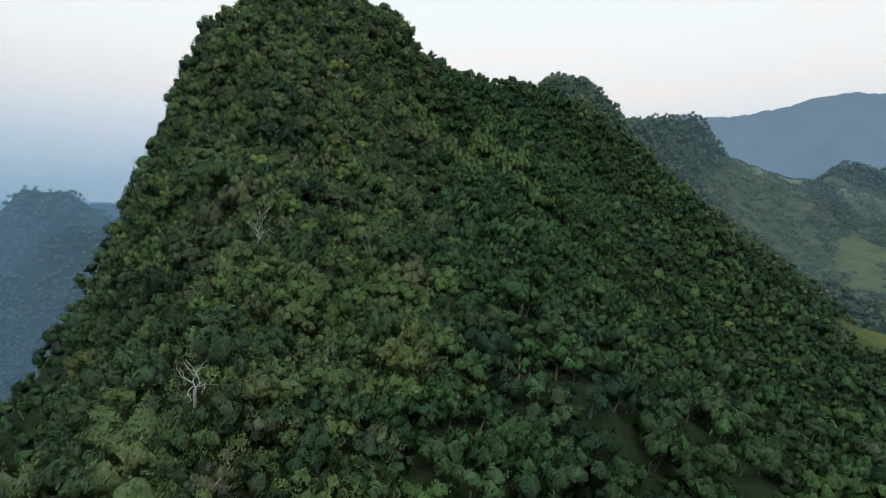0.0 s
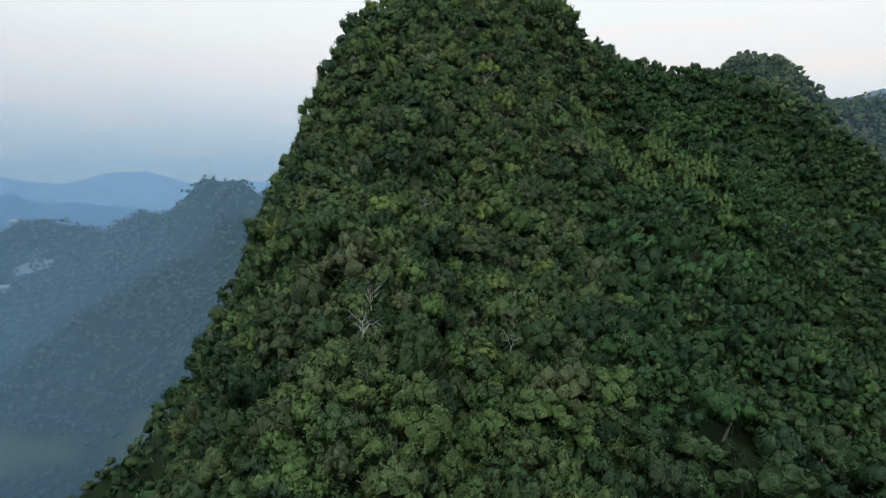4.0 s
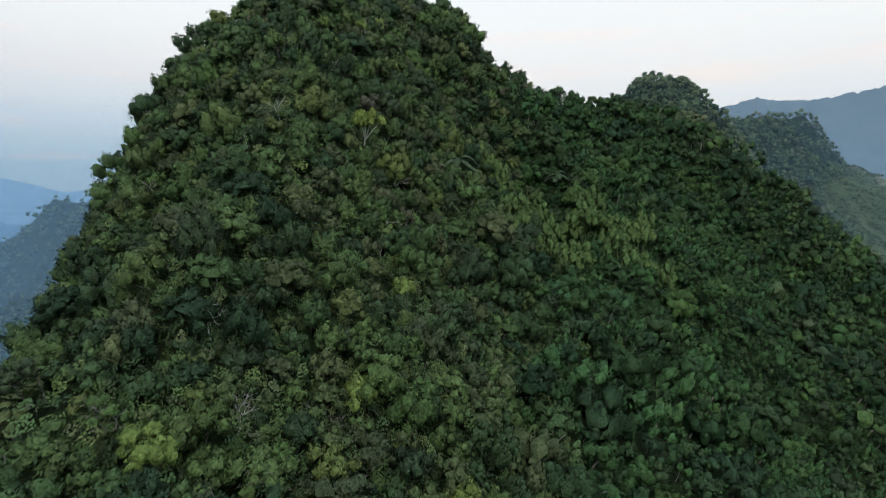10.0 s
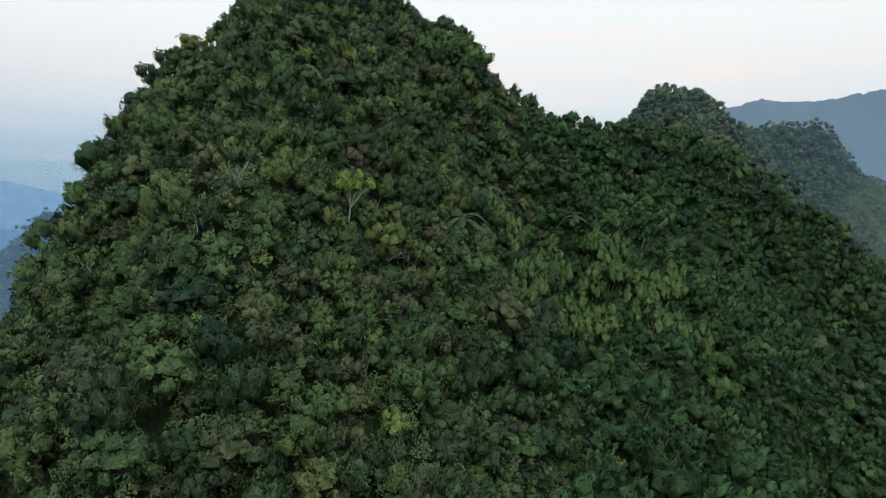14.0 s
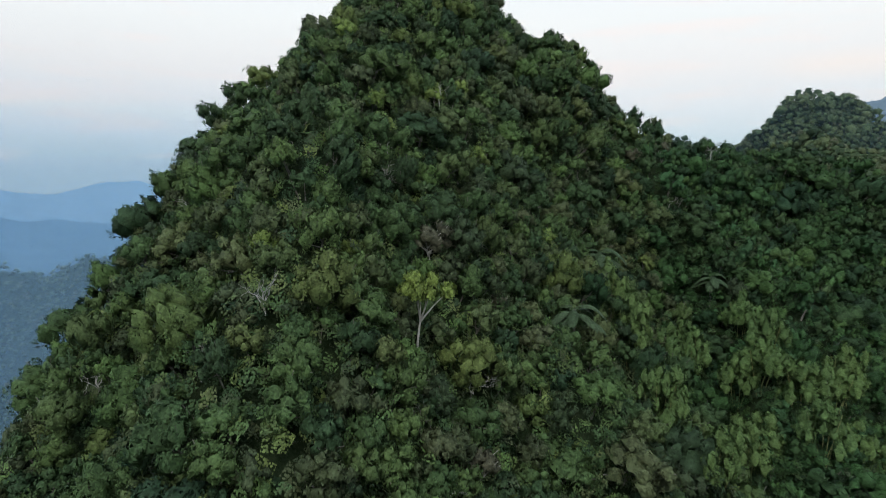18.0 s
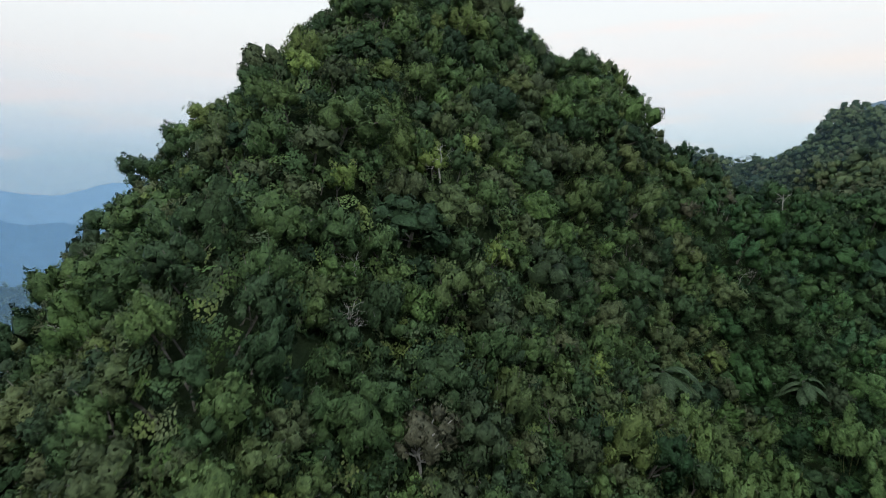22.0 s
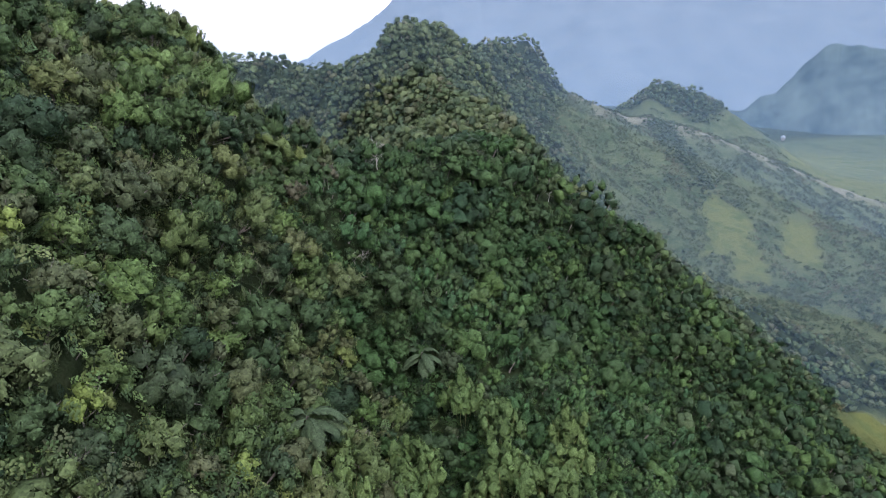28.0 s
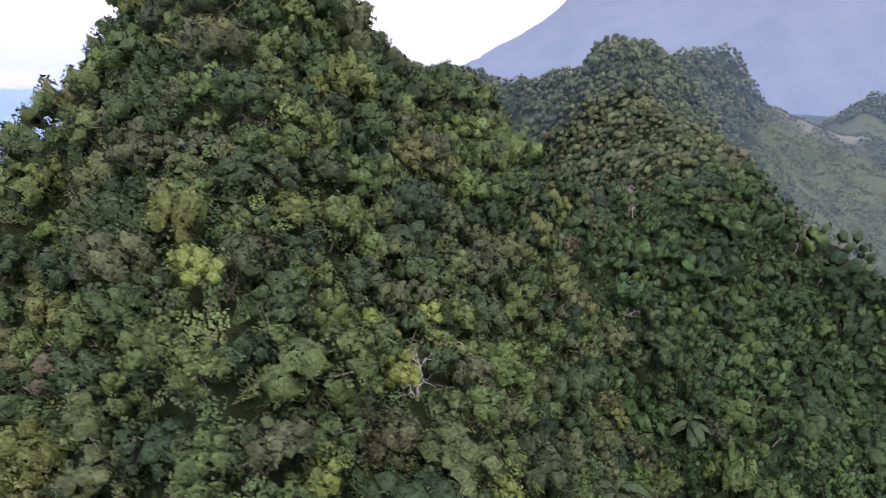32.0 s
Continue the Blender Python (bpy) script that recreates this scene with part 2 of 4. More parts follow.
# its western edge
WESTERN_EDGE = [(-22, 40, -22.01, 2.2, 0.8, 10, 8), (-28.5, 70, -15.01, 2.2, 0.8, 10, 8), (-40, 93.96, -3.92, 2, 0.8, 7.42, 7.98), (-44.32, 112.1, 9.83, 2.29, 0.82, 8.22, 8.1), (-50.71, 131.9, 20.43, 2.65, 0.85, 6.96, 8.84), (-51.47, 157.1, 39.43, 2.6, 0.78, 8.51, 7.52), (-56.58, 173.4, 46.36, 2.44, 0.88, 9.3, 8.12), (-48.63, 194.4, 56.64, 2, 0.96, 7.92, 8.01)]
# its eastern brow
EASTERN_BROW = [(-27.15, 154.6, 35.95, 1.11, 1.66, 4.72, 2.81), (-24.2, 169.7, 41.05, 1.07, 2.89, 4.92, 4.17), (-18.02, 180.9, 47.48, 1.01, 2.73, 6.14, 5.92), (-18.44, 186.8, 48.08, 1.18, 1.99, 4.85, 6.3), (-18.51, 200.3, 53.35, 0.89, 1.73, 4.59, 10.34)]
# a buttress below the saddle
BUTTRESS = [(-0.2, 193.2, 34.58, 1.13, 0.96, 3.71, 3.28), (5.91, 188.3, 23.93, 0.82, 1.19, 3.59, 4.43), (9.36, 181.9, 12.15, 1.21, 1.2, 4, 4), (12.46, 156.1, 4.82, 1.28, 0.91, 3.9, 3.9), (20.46, 140.8, -11.65, 1.07, 0.81, 4.02, 3.91)]
# saddle and spur into the valley
SADDLE = [(-29.35, 208.6, 51.61, 1, 1.19, 7.98, 11.93), (-4.91, 206.3, 41.6, 1.01, 1.13, 7.89, 13.57), (6.62, 206.9, 37.06, 0.78, 0.96, 5.57, 9.65), (35.19, 222.7, 31.8, 0.8, 1.31, 6.01, 11.83), (54.25, 220.7, 23.36, 0.8, 0.92, 6.01, 9.04), (84.5, 231, -20.53, 0.7, 0.6, 6.04, 5.15), (118, 240, -40, 0.6, 0.5, 5, 5)]
# the hills behind, and the grass ridge
WOODED_HILLS = [(25.6, 217.4, 28, 0.9, 0.82, 5, 5), (40, 236, 29.5, 0.9, 0.9, 5, 5), (52, 257, 34.5, 0.95, 1, 5, 6), (55, 285, 36.5, 1, 1.1, 5, 6), (57, 314, 41.5, 1.2, 1.2, 4, 4), (62, 330, 50, 1.6, 1.3, 3, 4), (69.4, 340, 52.5, 1.3, 1.3, 3, 4), (80, 345, 43.5, 1.4, 1.2, 3, 4), (92, 395, 34, 1, 0.8, 6, 6)]
GRASS_RIDGE = [(131.6, 456.2, 46.44, 1.04, 0.69, 10, 8), (163.6, 481.2, 51.66, 1.19, 0.9, 6, 6), (190.3, 487.2, 51.48, 1.16, 1.37, 6, 8), (195.2, 480.4, 29.82, 1, 0.6, 8, 4), (221.4, 461.5, 13.23, 0.7, 0.45, 4, 3), (255.5, 448.1, -0.32, 0.6, 0.42, 3, 3), (282, 440, -3, 0.6, 0.42, 3, 3), (318, 420, -18, 0.5, 0.4, 3, 3), (350, 395, -34, 0.5, 0.36, 3, 3), (380, 360, -50, 0.5, 0.34, 3, 3)]
HILLS_BEHIND = WOODED_HILLS + GRASS_RIDGE
# knoll at the end of the grass ridge
GRASS_KNOLL = [(255, 448, 1, 0.6, 0.5, 3, 3), (300, 500, 0, 0.7, 0.5, 5, 4), (336, 536, 21, 0.9, 0.6, 6, 7), (372, 530, 13, 0.9, 0.6, 5, 6), (410, 515, -20, 0.8, 0.5, 4, 4)]
# low hill behind the saddle
LOW_HILL = [(-8.34, 423.1, 47.66, 1, 0.8, 5, 5), (21.16, 414.5, 42.74, 1, 0.9, 4, 4), (40.51, 405.9, 42.08, 1, 0.9, 4, 4), (59.44, 396.9, 43.06, 0.9, 0.8, 6, 6), (67.99, 347, 35.21, 0.9, 0.8, 6, 6)]
# limestone knolls across the other valley
KNOLLS_ACROSS = [(-308, 460, -3, 1.6, 1.8, 6, 10), (-278, 470, -3, 1.6, 1.5, 10, 6), (-255, 480, -24, 0.8, 0.8, 5, 5), (-215, 500, -60, 0.6, 0.6, 4, 4)]
# their lower row
LOWER_KNOLLS = [(-318, 455, -32, 0.8, 0.8, 8, 6), (-350, 452, -30, 0.8, 0.9, 8, 8), (-390, 448, -44, 0.8, 0.9, 8, 8), (-420, 440, -38, 0.8, 0.9, 8, 8), (-450, 430, -38, 0.8, 0.9, 8, 8), (-485, 425, -58, 0.8, 0.8, 8, 8), (-510, 420, -46, 0.8, 0.9, 8, 8), (-560, 410, -52, 0.8, 0.9, 8, 8)]
# a hill beyond
HILL_BEYOND = [(-470, 800, -42, 0.6, 0.6, 8, 8), (-420, 790, -14, 0.6, 0.6, 8, 8), (-370, 800, -32, 0.6, 0.6, 8, 8)]
# a wooded shoulder that runs down to the eastern fields
EAST_SHOULDER = [(45, 250, 12, 0.8, 0.8, 5, 5), (84, 264, 1, 0.7, 0.7, 5, 5), (117, 274, -12, 0.6, 0.6, 5, 5), (150, 284, -36, 0.5, 0.5, 4, 4)]
# the broad top of the wooded knoll
KNOLL_TOP = [(48, 333, 47.5, 1.8, 1.8, 3, 3), (55, 335, 54.5, 1.8, 1.8, 3, 3), (60, 337, 56.5, 1.8, 1.8, 3, 3), (70, 341, 57, 1.8, 1.8, 3, 3), (77, 345, 52, 1.6, 1.6, 3, 3), (86, 347, 42.5, 1.4, 1.4, 3, 3)]
RIDGES = [EAST_SHOULDER, KNOLL_TOP, SPUR_RIDGE, WESTERN_EDGE, EASTERN_BROW, BUTTRESS, SADDLE, HILLS_BEHIND, GRASS_KNOLL, LOW_HILL, KNOLLS_ACROSS, LOWER_KNOLLS, HILL_BEYOND]
HILL_RIDGES, CLIFF = [SPUR_RIDGE, WESTERN_EDGE, EASTERN_BROW, BUTTRESS, SADDLE], 1.4


def canopy(x, y):
    """Height of the land, and how much of it is hill (0 valley, 1 hill)."""
    x, y = np.asarray(x, float), np.asarray(y, float)
    side = 1 / (1 + np.exp((x - 0.1 * y + 40) / 35))
    base = -52 - 140 * side + 0.012 * np.clip(y - 250, 0, 900) * (1 - side) - 6 * np.exp(-((x - 230) / 90) ** 2 - ((y - 230) / 90) ** 2)
    k = 4.0
    total = np.exp((base + 64) / k)
    # the western cliff, where all the slopes of the main hill break off
    edge = np.interp(y, [p[1] for p in WESTERN_EDGE], [p[0] for p in WESTERN_EDGE])
    cliff = CLIFF * (0.15 + 0.85 * step(158, 118, y)) * 3 * np.log1p(np.exp(np.clip((edge - 8 - x) / 3, -30, 30)))
    for line in RIDGES:
        best = np.full(x.shape, -1e9)
        for a, b in zip(line[:-1], line[1:]):
            ax, ay, bx, by = a[0], a[1], b[0], b[1]
            dx, dy = bx - ax, by - ay
            u = np.clip(((x - ax) * dx + (y - ay) * dy) / (dx * dx + dy * dy), 0, 1)
            px, py = x - ax - u * dx, y - ay - u * dy
            d = np.hypot(px, py)
            left = 1 / (1 + np.exp(-np.clip((dx * py - dy * px) / np.hypot(dx, dy) / 4, -30, 30)))
            v = [a[i] + u * (b[i] - a[i]) for i in range(2, 7)]
            s = v[1] * left + v[2] * (1 - left)
            e = v[3] * left + v[4] * (1 - left)
            soft = np.sqrt(d * d + 16) - 4
            best = np.maximum(best, v[0] - s * soft - e * (1 - np.exp(-soft / 18)))
        if line in HILL_RIDGES:
            best = best - cliff
        total = total + np.exp(np.clip((best + 64) / k, -60, 60))
    return k * np.log(total) - 64


def swell(x, y, size, seed):
    """Smooth uneven waves from -1 to 1, about size metres long."""
    r = np.random.default_rng(seed)
    z = np.zeros_like(np.asarray(x, float))
    for k in range(9):
        a, f, p = r.uniform(0, 6.283), r.uniform(0.6, 1.7) * 6.283 / size, r.uniform(0, 6.283)
        z = z + np.sin(f * (np.cos(a) * x + np.sin(a) * y) + p)
    return z / 4.2


def step(a, b, v):
    u = np.clip((v - a) / (b - a), 0, 1)
    return u * u * (3 - 2 * u)


def woods(x, y):
    """Share of closed forest on the land: 1 on the hills, 0 in the grass and fields."""
    x, y = np.asarray(x, float), np.asarray(y, float)
    rough = 14 * swell(x, y, 60, 3)
    edge = np.interp(y, (0, 255, 300, 350, 450, 600), (188, 186, 163, 150, 176, 210))
    clearing = step(1.2, 0.7, np.hypot((x - 152) / 14, (y - 216) / 9) + 0.3 * swell(x, y, 12, 9))
    east = np.maximum(step(0, 16, x + 0.6 * rough - edge), clearing)
    caps = np.maximum(step(44, 30, np.hypot(x - 176, (y - 486) * 1.0)), step(48, 30, np.hypot(x - 350, y - 540)))
    east = east * (1 - caps) * step(620, 560, y)
    west = step(0, 20, -x + rough - 120) * step(-135, -165, canopy(x, y) + 14 * swell(x, y, 45, 5))
    return np.clip(1 - np.maximum(east, west), 0, 1)


def land(x, y):
    """Height of the ground in the world."""
    x, y = np.asarray(x, float), np.asarray(y, float)
    w = woods(x, y)
    near = step(900, 500, np.hypot(x, y - 150))
    far = np.hypot(x, y - 150)
    return EYE + canopy(x, y) - 0.055 * np.clip(far - 800, 0, 3000) - 3.1 * w + (1.3 * w + 0.4) * near * (swell(x, y, 17, 7) + 0.8 * swell(x, y, 41, 8)) - 0.5 + 3.4 * w * swell(x, y, 30, 61) * step(232, 255, y) * step(520, 480, y) * step(-60, -20, x)


FIELDS = [(229, 347, 26, 12, 0.9), (214, 318, 14, 8, 0.6), (262, 332, 22, 9, 0.8), (400, 400, 55, 28, 0.7), (470, 470, 66, 36, 0.6), (430, 300, 72, 36, 0.5), (152, 216, 12, 8, 0.5),
          (-330, 300, 42, 20, 0.5), (-400, 350, 48, 24, 0.7), (-300, 350, 36, 14, 0.9), (-480, 420, 54, 24, 0.4), (-250, 330, 32, 13, 0.6), (-360, 270, 40, 18, 0.4)]


def crops(x, y):
    """Share of mown or planted land."""
    best = np.zeros_like(np.asarray(x, float))
    wob = 0.25 * swell(x, y, 23, 31) + 0.15 * swell(x, y, 9, 32)
    for cx, cy, a, b, t in FIELDS:
        u, v = (x - cx) * math.cos(t) + (y - cy) * math.sin(t), -(x - cx) * math.sin(t) + (y - cy) * math.cos(t)
        best = np.maximum(best, 0.8 * step(1.35, 0.6, np.maximum(np.abs(u) / a, np.abs(v) / b) + wob))
    return best


def straw(x, y):
    """Dry pale grass along the open ridges."""
    best = np.full(np.shape(x), 1e9)
    line = [(200, 478), (226, 462), (255, 448), (282, 440), (318, 420), (350, 395), (380, 360)]
    for (ax, ay), (bx, by) in zip(line[:-1], line[1:]):
        u = np.clip(((x - ax) * (bx - ax) + (y - ay) * (by - ay)) / ((bx - ax) ** 2 + (by - ay) ** 2), 0, 1)
        best = np.minimum(best, np.hypot(x - ax - u * (bx - ax), y - ay - u * (by - ay)))
    return step(14, 3, best + 7 * swell(x, y, 30, 33))


def sheet(name, xs, ys, height, mat):
    """A ground mesh over the lines xs and ys."""
    gx, gy = np.meshgrid(xs, ys)
    v = np.stack([gx, gy, height(gx, gy)], -1).reshape(-1, 3)
    i = np.arange(len(ys) - 1)[:, None] * len(xs) + np.arange(len(xs) - 1)[None]
    f = np.stack([i, i + 1, i + 1 + len(xs), i + len(xs)], -1).reshape(-1, 4)
    me = bpy.data.meshes.new(name)
    me.from_pydata(v.tolist(), [], f.tolist())
    me.polygons.foreach_set("use_smooth", np.ones(len(f), bool))
    me.materials.append(mat)
    return new(name, me)


def spread(lo, near_lo, near_hi, hi, cell, grow):
    """Grid lines: even in the middle, wider and wider outside."""
    mid = list(np.arange(near_lo, near_hi + cell, cell))
    c, left = cell, [mid[0]]
    while left[-1] > lo:
        c *= grow
        left.append(left[-1] - c)
    c, right = cell, [mid[-1]]
    while right[-1] < hi:
        c *= grow
        right.append(right[-1] + c)
    return np.array(left[:0:-1] + mid + right[1:])


def ground_material():
    m, n, l = material("shaded_floor_and_grass")
    geo = n.new("ShaderNodeNewGeometry")
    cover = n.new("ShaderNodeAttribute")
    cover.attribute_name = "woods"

    def tex(scale, detail=6.0):
        t = n.new("ShaderNodeTexNoise")
        t.inputs["Scale"].default_value, t.inputs["Detail"].default_value, t.inputs["Roughness"].default_value = scale, detail, 0.62
        l.new(geo.outputs["Position"], t.inputs["Vector"])
        return t.outputs[0]

    fine, mid, wide = tex(0.9, 8.0), tex(0.09), tex(0.018)
    # leaf litter, with the shade under the trees painted into its dark tones
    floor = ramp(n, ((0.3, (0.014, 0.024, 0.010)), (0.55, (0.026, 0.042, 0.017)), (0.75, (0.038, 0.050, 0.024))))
    grass = ramp(n, ((0.34, (0.030, 0.056, 0.024)), (0.44, (0.048, 0.076, 0.032)), (0.52, (0.090, 0.110, 0.050)), (0.60, (0.056, 0.086, 0.036)), (0.70, (0.106, 0.122, 0.054))))
    l.new(fine, floor.inputs[0])
    l.new(math_node(n, l, "ADD", math_node(n, l, "MULTIPLY", fine, 0.35), math_node(n, l, "ADD", math_node(n, l, "MULTIPLY", mid, 0.4), math_node(n, l, "MULTIPLY", wide, 0.25))), grass.inputs[0])
    planted, dry = n.new("ShaderNodeAttribute"), n.new("ShaderNodeAttribute")
    planted.attribute_name, dry.attribute_name = "crops", "straw"
    crop = ramp(n, ((0.35, (0.070, 0.100, 0.032)), (0.5, (0.124, 0.138, 0.042)), (0.65, (0.086, 0.114, 0.036))))
    l.new(mid, crop.inputs[0])
    pale = ramp(n, ((0.3, (0.13, 0.135, 0.085)), (0.7, (0.20, 0.195, 0.13))))
    l.new(fine, pale.inputs[0])
    last = grass.outputs[0]
    for who, what in ((planted, crop), (dry, pale)):
        over = n.new("ShaderNodeMixRGB")
        l.new(who.outputs["Fac"], over.inputs[0])
        l.new(last, over.inputs[1])
        l.new(what.outputs[0], over.inputs[2])
        last = over.outputs[0]
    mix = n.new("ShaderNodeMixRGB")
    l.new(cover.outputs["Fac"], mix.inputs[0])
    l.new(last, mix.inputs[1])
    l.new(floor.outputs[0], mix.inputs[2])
    p, o, b = n.new("ShaderNodeBsdfPrincipled"), n.new("ShaderNodeOutputMaterial"), n.new("ShaderNodeBump")
    p.inputs["Roughness"].default_value, p.inputs["Specular IOR Level"].default_value = 0.9, 0.1
    b.inputs["Strength"].default_value, b.inputs["Distance"].default_value = 0.8, 1.5
    l.new(fine, b.inputs["Height"])
    l.new(mix.outputs[0], p.inputs["Base Color"])
    l.new(b.outputs[0], p.inputs["Normal"])
    l.new(p.outputs[0], o.inputs[0])
    return m


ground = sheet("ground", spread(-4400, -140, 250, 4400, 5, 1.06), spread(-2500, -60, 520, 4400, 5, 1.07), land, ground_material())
tagged(ground, "steep hills under forest above grassy valley slopes", "ground", kind="structure")
gco = np.empty(len(ground.data.vertices) * 3)
ground.data.vertices.foreach_get("co", gco)
gco = gco.reshape(-1, 3)
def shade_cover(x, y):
    """Woods and the thick scrub of the western valley, where the ground gets the shade-darkened floor colour."""
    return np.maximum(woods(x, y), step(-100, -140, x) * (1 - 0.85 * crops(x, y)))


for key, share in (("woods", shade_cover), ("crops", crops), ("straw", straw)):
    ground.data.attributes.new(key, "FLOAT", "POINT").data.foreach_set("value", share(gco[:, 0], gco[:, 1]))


def range_backdrop(name, crest, depth, colour_a, colour_b, glow, seed, label, rug=1.0):
    """A far mountain range, haze painted into its colour and glow: a crest with gullied slopes that run down towards
    the place.
    """
    r = np.random.default_rng(seed)
    crest = np.array(crest, float)
    s = np.concatenate([[0], np.cumsum(np.hypot(*np.diff(crest[:, :2], axis=0).T))])
    u = np.linspace(0, s[-1], 460)
    cx, cy, cz = (np.interp(u, s, crest[:, k]) for k in range(3))
    jag = sum(np.sin(u / (9 * 2.1 ** k) + r.uniform(0, 6)) * 1.3 * 1.55 ** k for k in range(4)) * rug
    cz = cz + np.convolve(jag, np.ones(9) / 9, "same") * 0.5
    bumps = rug * (1.7 * swell(u, 0 * u, 44, seed + 3) + 2.4 * swell(u, 0 * u, 19, seed + 4) + r.normal(0, 0.8, len(u))) + jag * 0.5
    rows, n = [], 26
    for k in range(n):
        f = k / (n - 1)
        gully = sum(np.sin(u / (60 * 1.8 ** j) + r.uniform(0, 1) + 3 * f) for j in range(4)) * 26 * f * (1 - f)
        away = np.hypot(cx, cy)
        inward = depth * f + gully
        rows.append(np.stack([cx * (1 - inward / away), cy * (1 - inward / away), EYE + cz - (cz + 190) * (f ** 0.8) + gully * 0.6 + bumps * math.exp(-60 * f) + rug * min(1, 6 * f) * (depth / 100 if depth > 250 else 5) * (swell(u, depth * f, depth / 4, seed) + 0.5 * swell(u, depth * f, depth / 11, seed + 50))], -1))
    v = np.concatenate(rows)
    i = np.arange(n - 1)[:, None] * len(u) + np.arange(len(u) - 1)[None]
    f = np.stack([i, i + 1, i + 1 + len(u), i + len(u)], -1).reshape(-1, 4)
    me = bpy.data.meshes.new(name)
    me.from_pydata(v.tolist(), [], f.tolist())
    me.polygons.foreach_set("use_smooth", np.ones(len(f), bool))
    m, nd, l = material(name + "_painted_haze")
    geo, t = nd.new("ShaderNodeNewGeometry"), nd.new("ShaderNodeTexNoise")
    t.inputs["Scale"].default_value, t.inputs["Detail"].default_value, t.inputs["Roughness"].default_value = 0.014, 9.0, 0.68
    l.new(geo.outputs["Position"], t.inputs["Vector"])
    # both colours carry the haze; the emission below lifts them further
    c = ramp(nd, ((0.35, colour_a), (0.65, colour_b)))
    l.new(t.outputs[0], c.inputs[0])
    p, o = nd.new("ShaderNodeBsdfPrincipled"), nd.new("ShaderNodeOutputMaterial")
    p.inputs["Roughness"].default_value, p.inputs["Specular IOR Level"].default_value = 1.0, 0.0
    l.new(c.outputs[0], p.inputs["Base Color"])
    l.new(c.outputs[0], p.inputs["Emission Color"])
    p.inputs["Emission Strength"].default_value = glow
    l.new(p.outputs[0], o.inputs[0])
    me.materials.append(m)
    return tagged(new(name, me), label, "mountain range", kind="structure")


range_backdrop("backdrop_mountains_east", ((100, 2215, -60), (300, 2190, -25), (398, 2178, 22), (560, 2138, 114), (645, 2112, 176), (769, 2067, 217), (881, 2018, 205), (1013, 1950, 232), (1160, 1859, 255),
    (1346, 1718, 249), (1401, 1670, 258), (1471, 1603, 275), (1529, 1542, 288), (1602, 1459, 267), (1826, 1129, 167), (1950, 800, 120)), 1250, (0.090, 0.124, 0.156), (0.113, 0.147, 0.176), 0.42, 4, "long forested mountain range beyond the valley, painted blue as haze")
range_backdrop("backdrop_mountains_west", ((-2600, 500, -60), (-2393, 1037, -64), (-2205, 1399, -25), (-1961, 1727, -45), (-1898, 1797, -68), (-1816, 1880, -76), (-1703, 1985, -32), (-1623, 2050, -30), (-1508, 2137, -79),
    (-1290, 2277, -70), (-824, 2485, -93), (-152, 2614, -100), (300, 2600, -80)), 500, (0.16, 0.26, 0.38), (0.19, 0.29, 0.41), 0.5, 5, "mountains painted pale blue as if fading into the haze", 0.5)
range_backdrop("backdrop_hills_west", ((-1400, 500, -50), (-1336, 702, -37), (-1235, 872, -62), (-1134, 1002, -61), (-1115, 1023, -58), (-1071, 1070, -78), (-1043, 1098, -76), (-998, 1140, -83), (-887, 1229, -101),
    (-714, 1338, -115), (-500, 1420, -118)), 320, (0.06, 0.13, 0.23), (0.08, 0.155, 0.255), 0.4, 6, "wooded hills with evening haze painted in blue", 0.7)
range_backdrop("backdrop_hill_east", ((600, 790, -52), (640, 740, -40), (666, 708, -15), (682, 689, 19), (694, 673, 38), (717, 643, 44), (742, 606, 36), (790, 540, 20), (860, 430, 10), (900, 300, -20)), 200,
    (0.016, 0.036, 0.050), (0.090, 0.128, 0.124), 0.25, 7, "hill with bare grassy slopes across the valley, haze painted in", 0.8)


# haze imitated by nested see-through blue sheets round the hills, scattering sky light
def haze_sheet_material():
    m, n, l = material("blue_haze_sheet")
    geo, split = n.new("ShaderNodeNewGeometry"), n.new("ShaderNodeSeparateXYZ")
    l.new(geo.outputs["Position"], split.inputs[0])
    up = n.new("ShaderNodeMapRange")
    up.inputs[1].default_value, up.inputs[2].default_value, up.inputs[3].default_value, up.inputs[4].default_value = EYE - 110, EYE + 130, HAZE_ALPHA, 0.0
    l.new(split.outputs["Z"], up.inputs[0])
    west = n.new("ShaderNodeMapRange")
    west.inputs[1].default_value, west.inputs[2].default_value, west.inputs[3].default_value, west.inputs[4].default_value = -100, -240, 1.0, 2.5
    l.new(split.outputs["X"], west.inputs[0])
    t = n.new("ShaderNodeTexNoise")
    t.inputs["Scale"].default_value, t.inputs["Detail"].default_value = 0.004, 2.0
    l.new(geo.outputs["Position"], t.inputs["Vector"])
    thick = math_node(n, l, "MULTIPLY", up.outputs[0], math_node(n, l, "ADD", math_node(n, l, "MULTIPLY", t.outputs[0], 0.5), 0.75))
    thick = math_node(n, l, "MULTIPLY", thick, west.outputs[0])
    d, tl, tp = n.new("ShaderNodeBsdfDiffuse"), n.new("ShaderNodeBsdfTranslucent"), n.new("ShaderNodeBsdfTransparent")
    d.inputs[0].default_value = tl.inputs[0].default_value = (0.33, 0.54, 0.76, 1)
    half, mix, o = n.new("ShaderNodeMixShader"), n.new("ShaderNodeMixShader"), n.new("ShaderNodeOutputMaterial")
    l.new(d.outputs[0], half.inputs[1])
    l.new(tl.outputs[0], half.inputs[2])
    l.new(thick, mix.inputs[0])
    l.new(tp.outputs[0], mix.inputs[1])
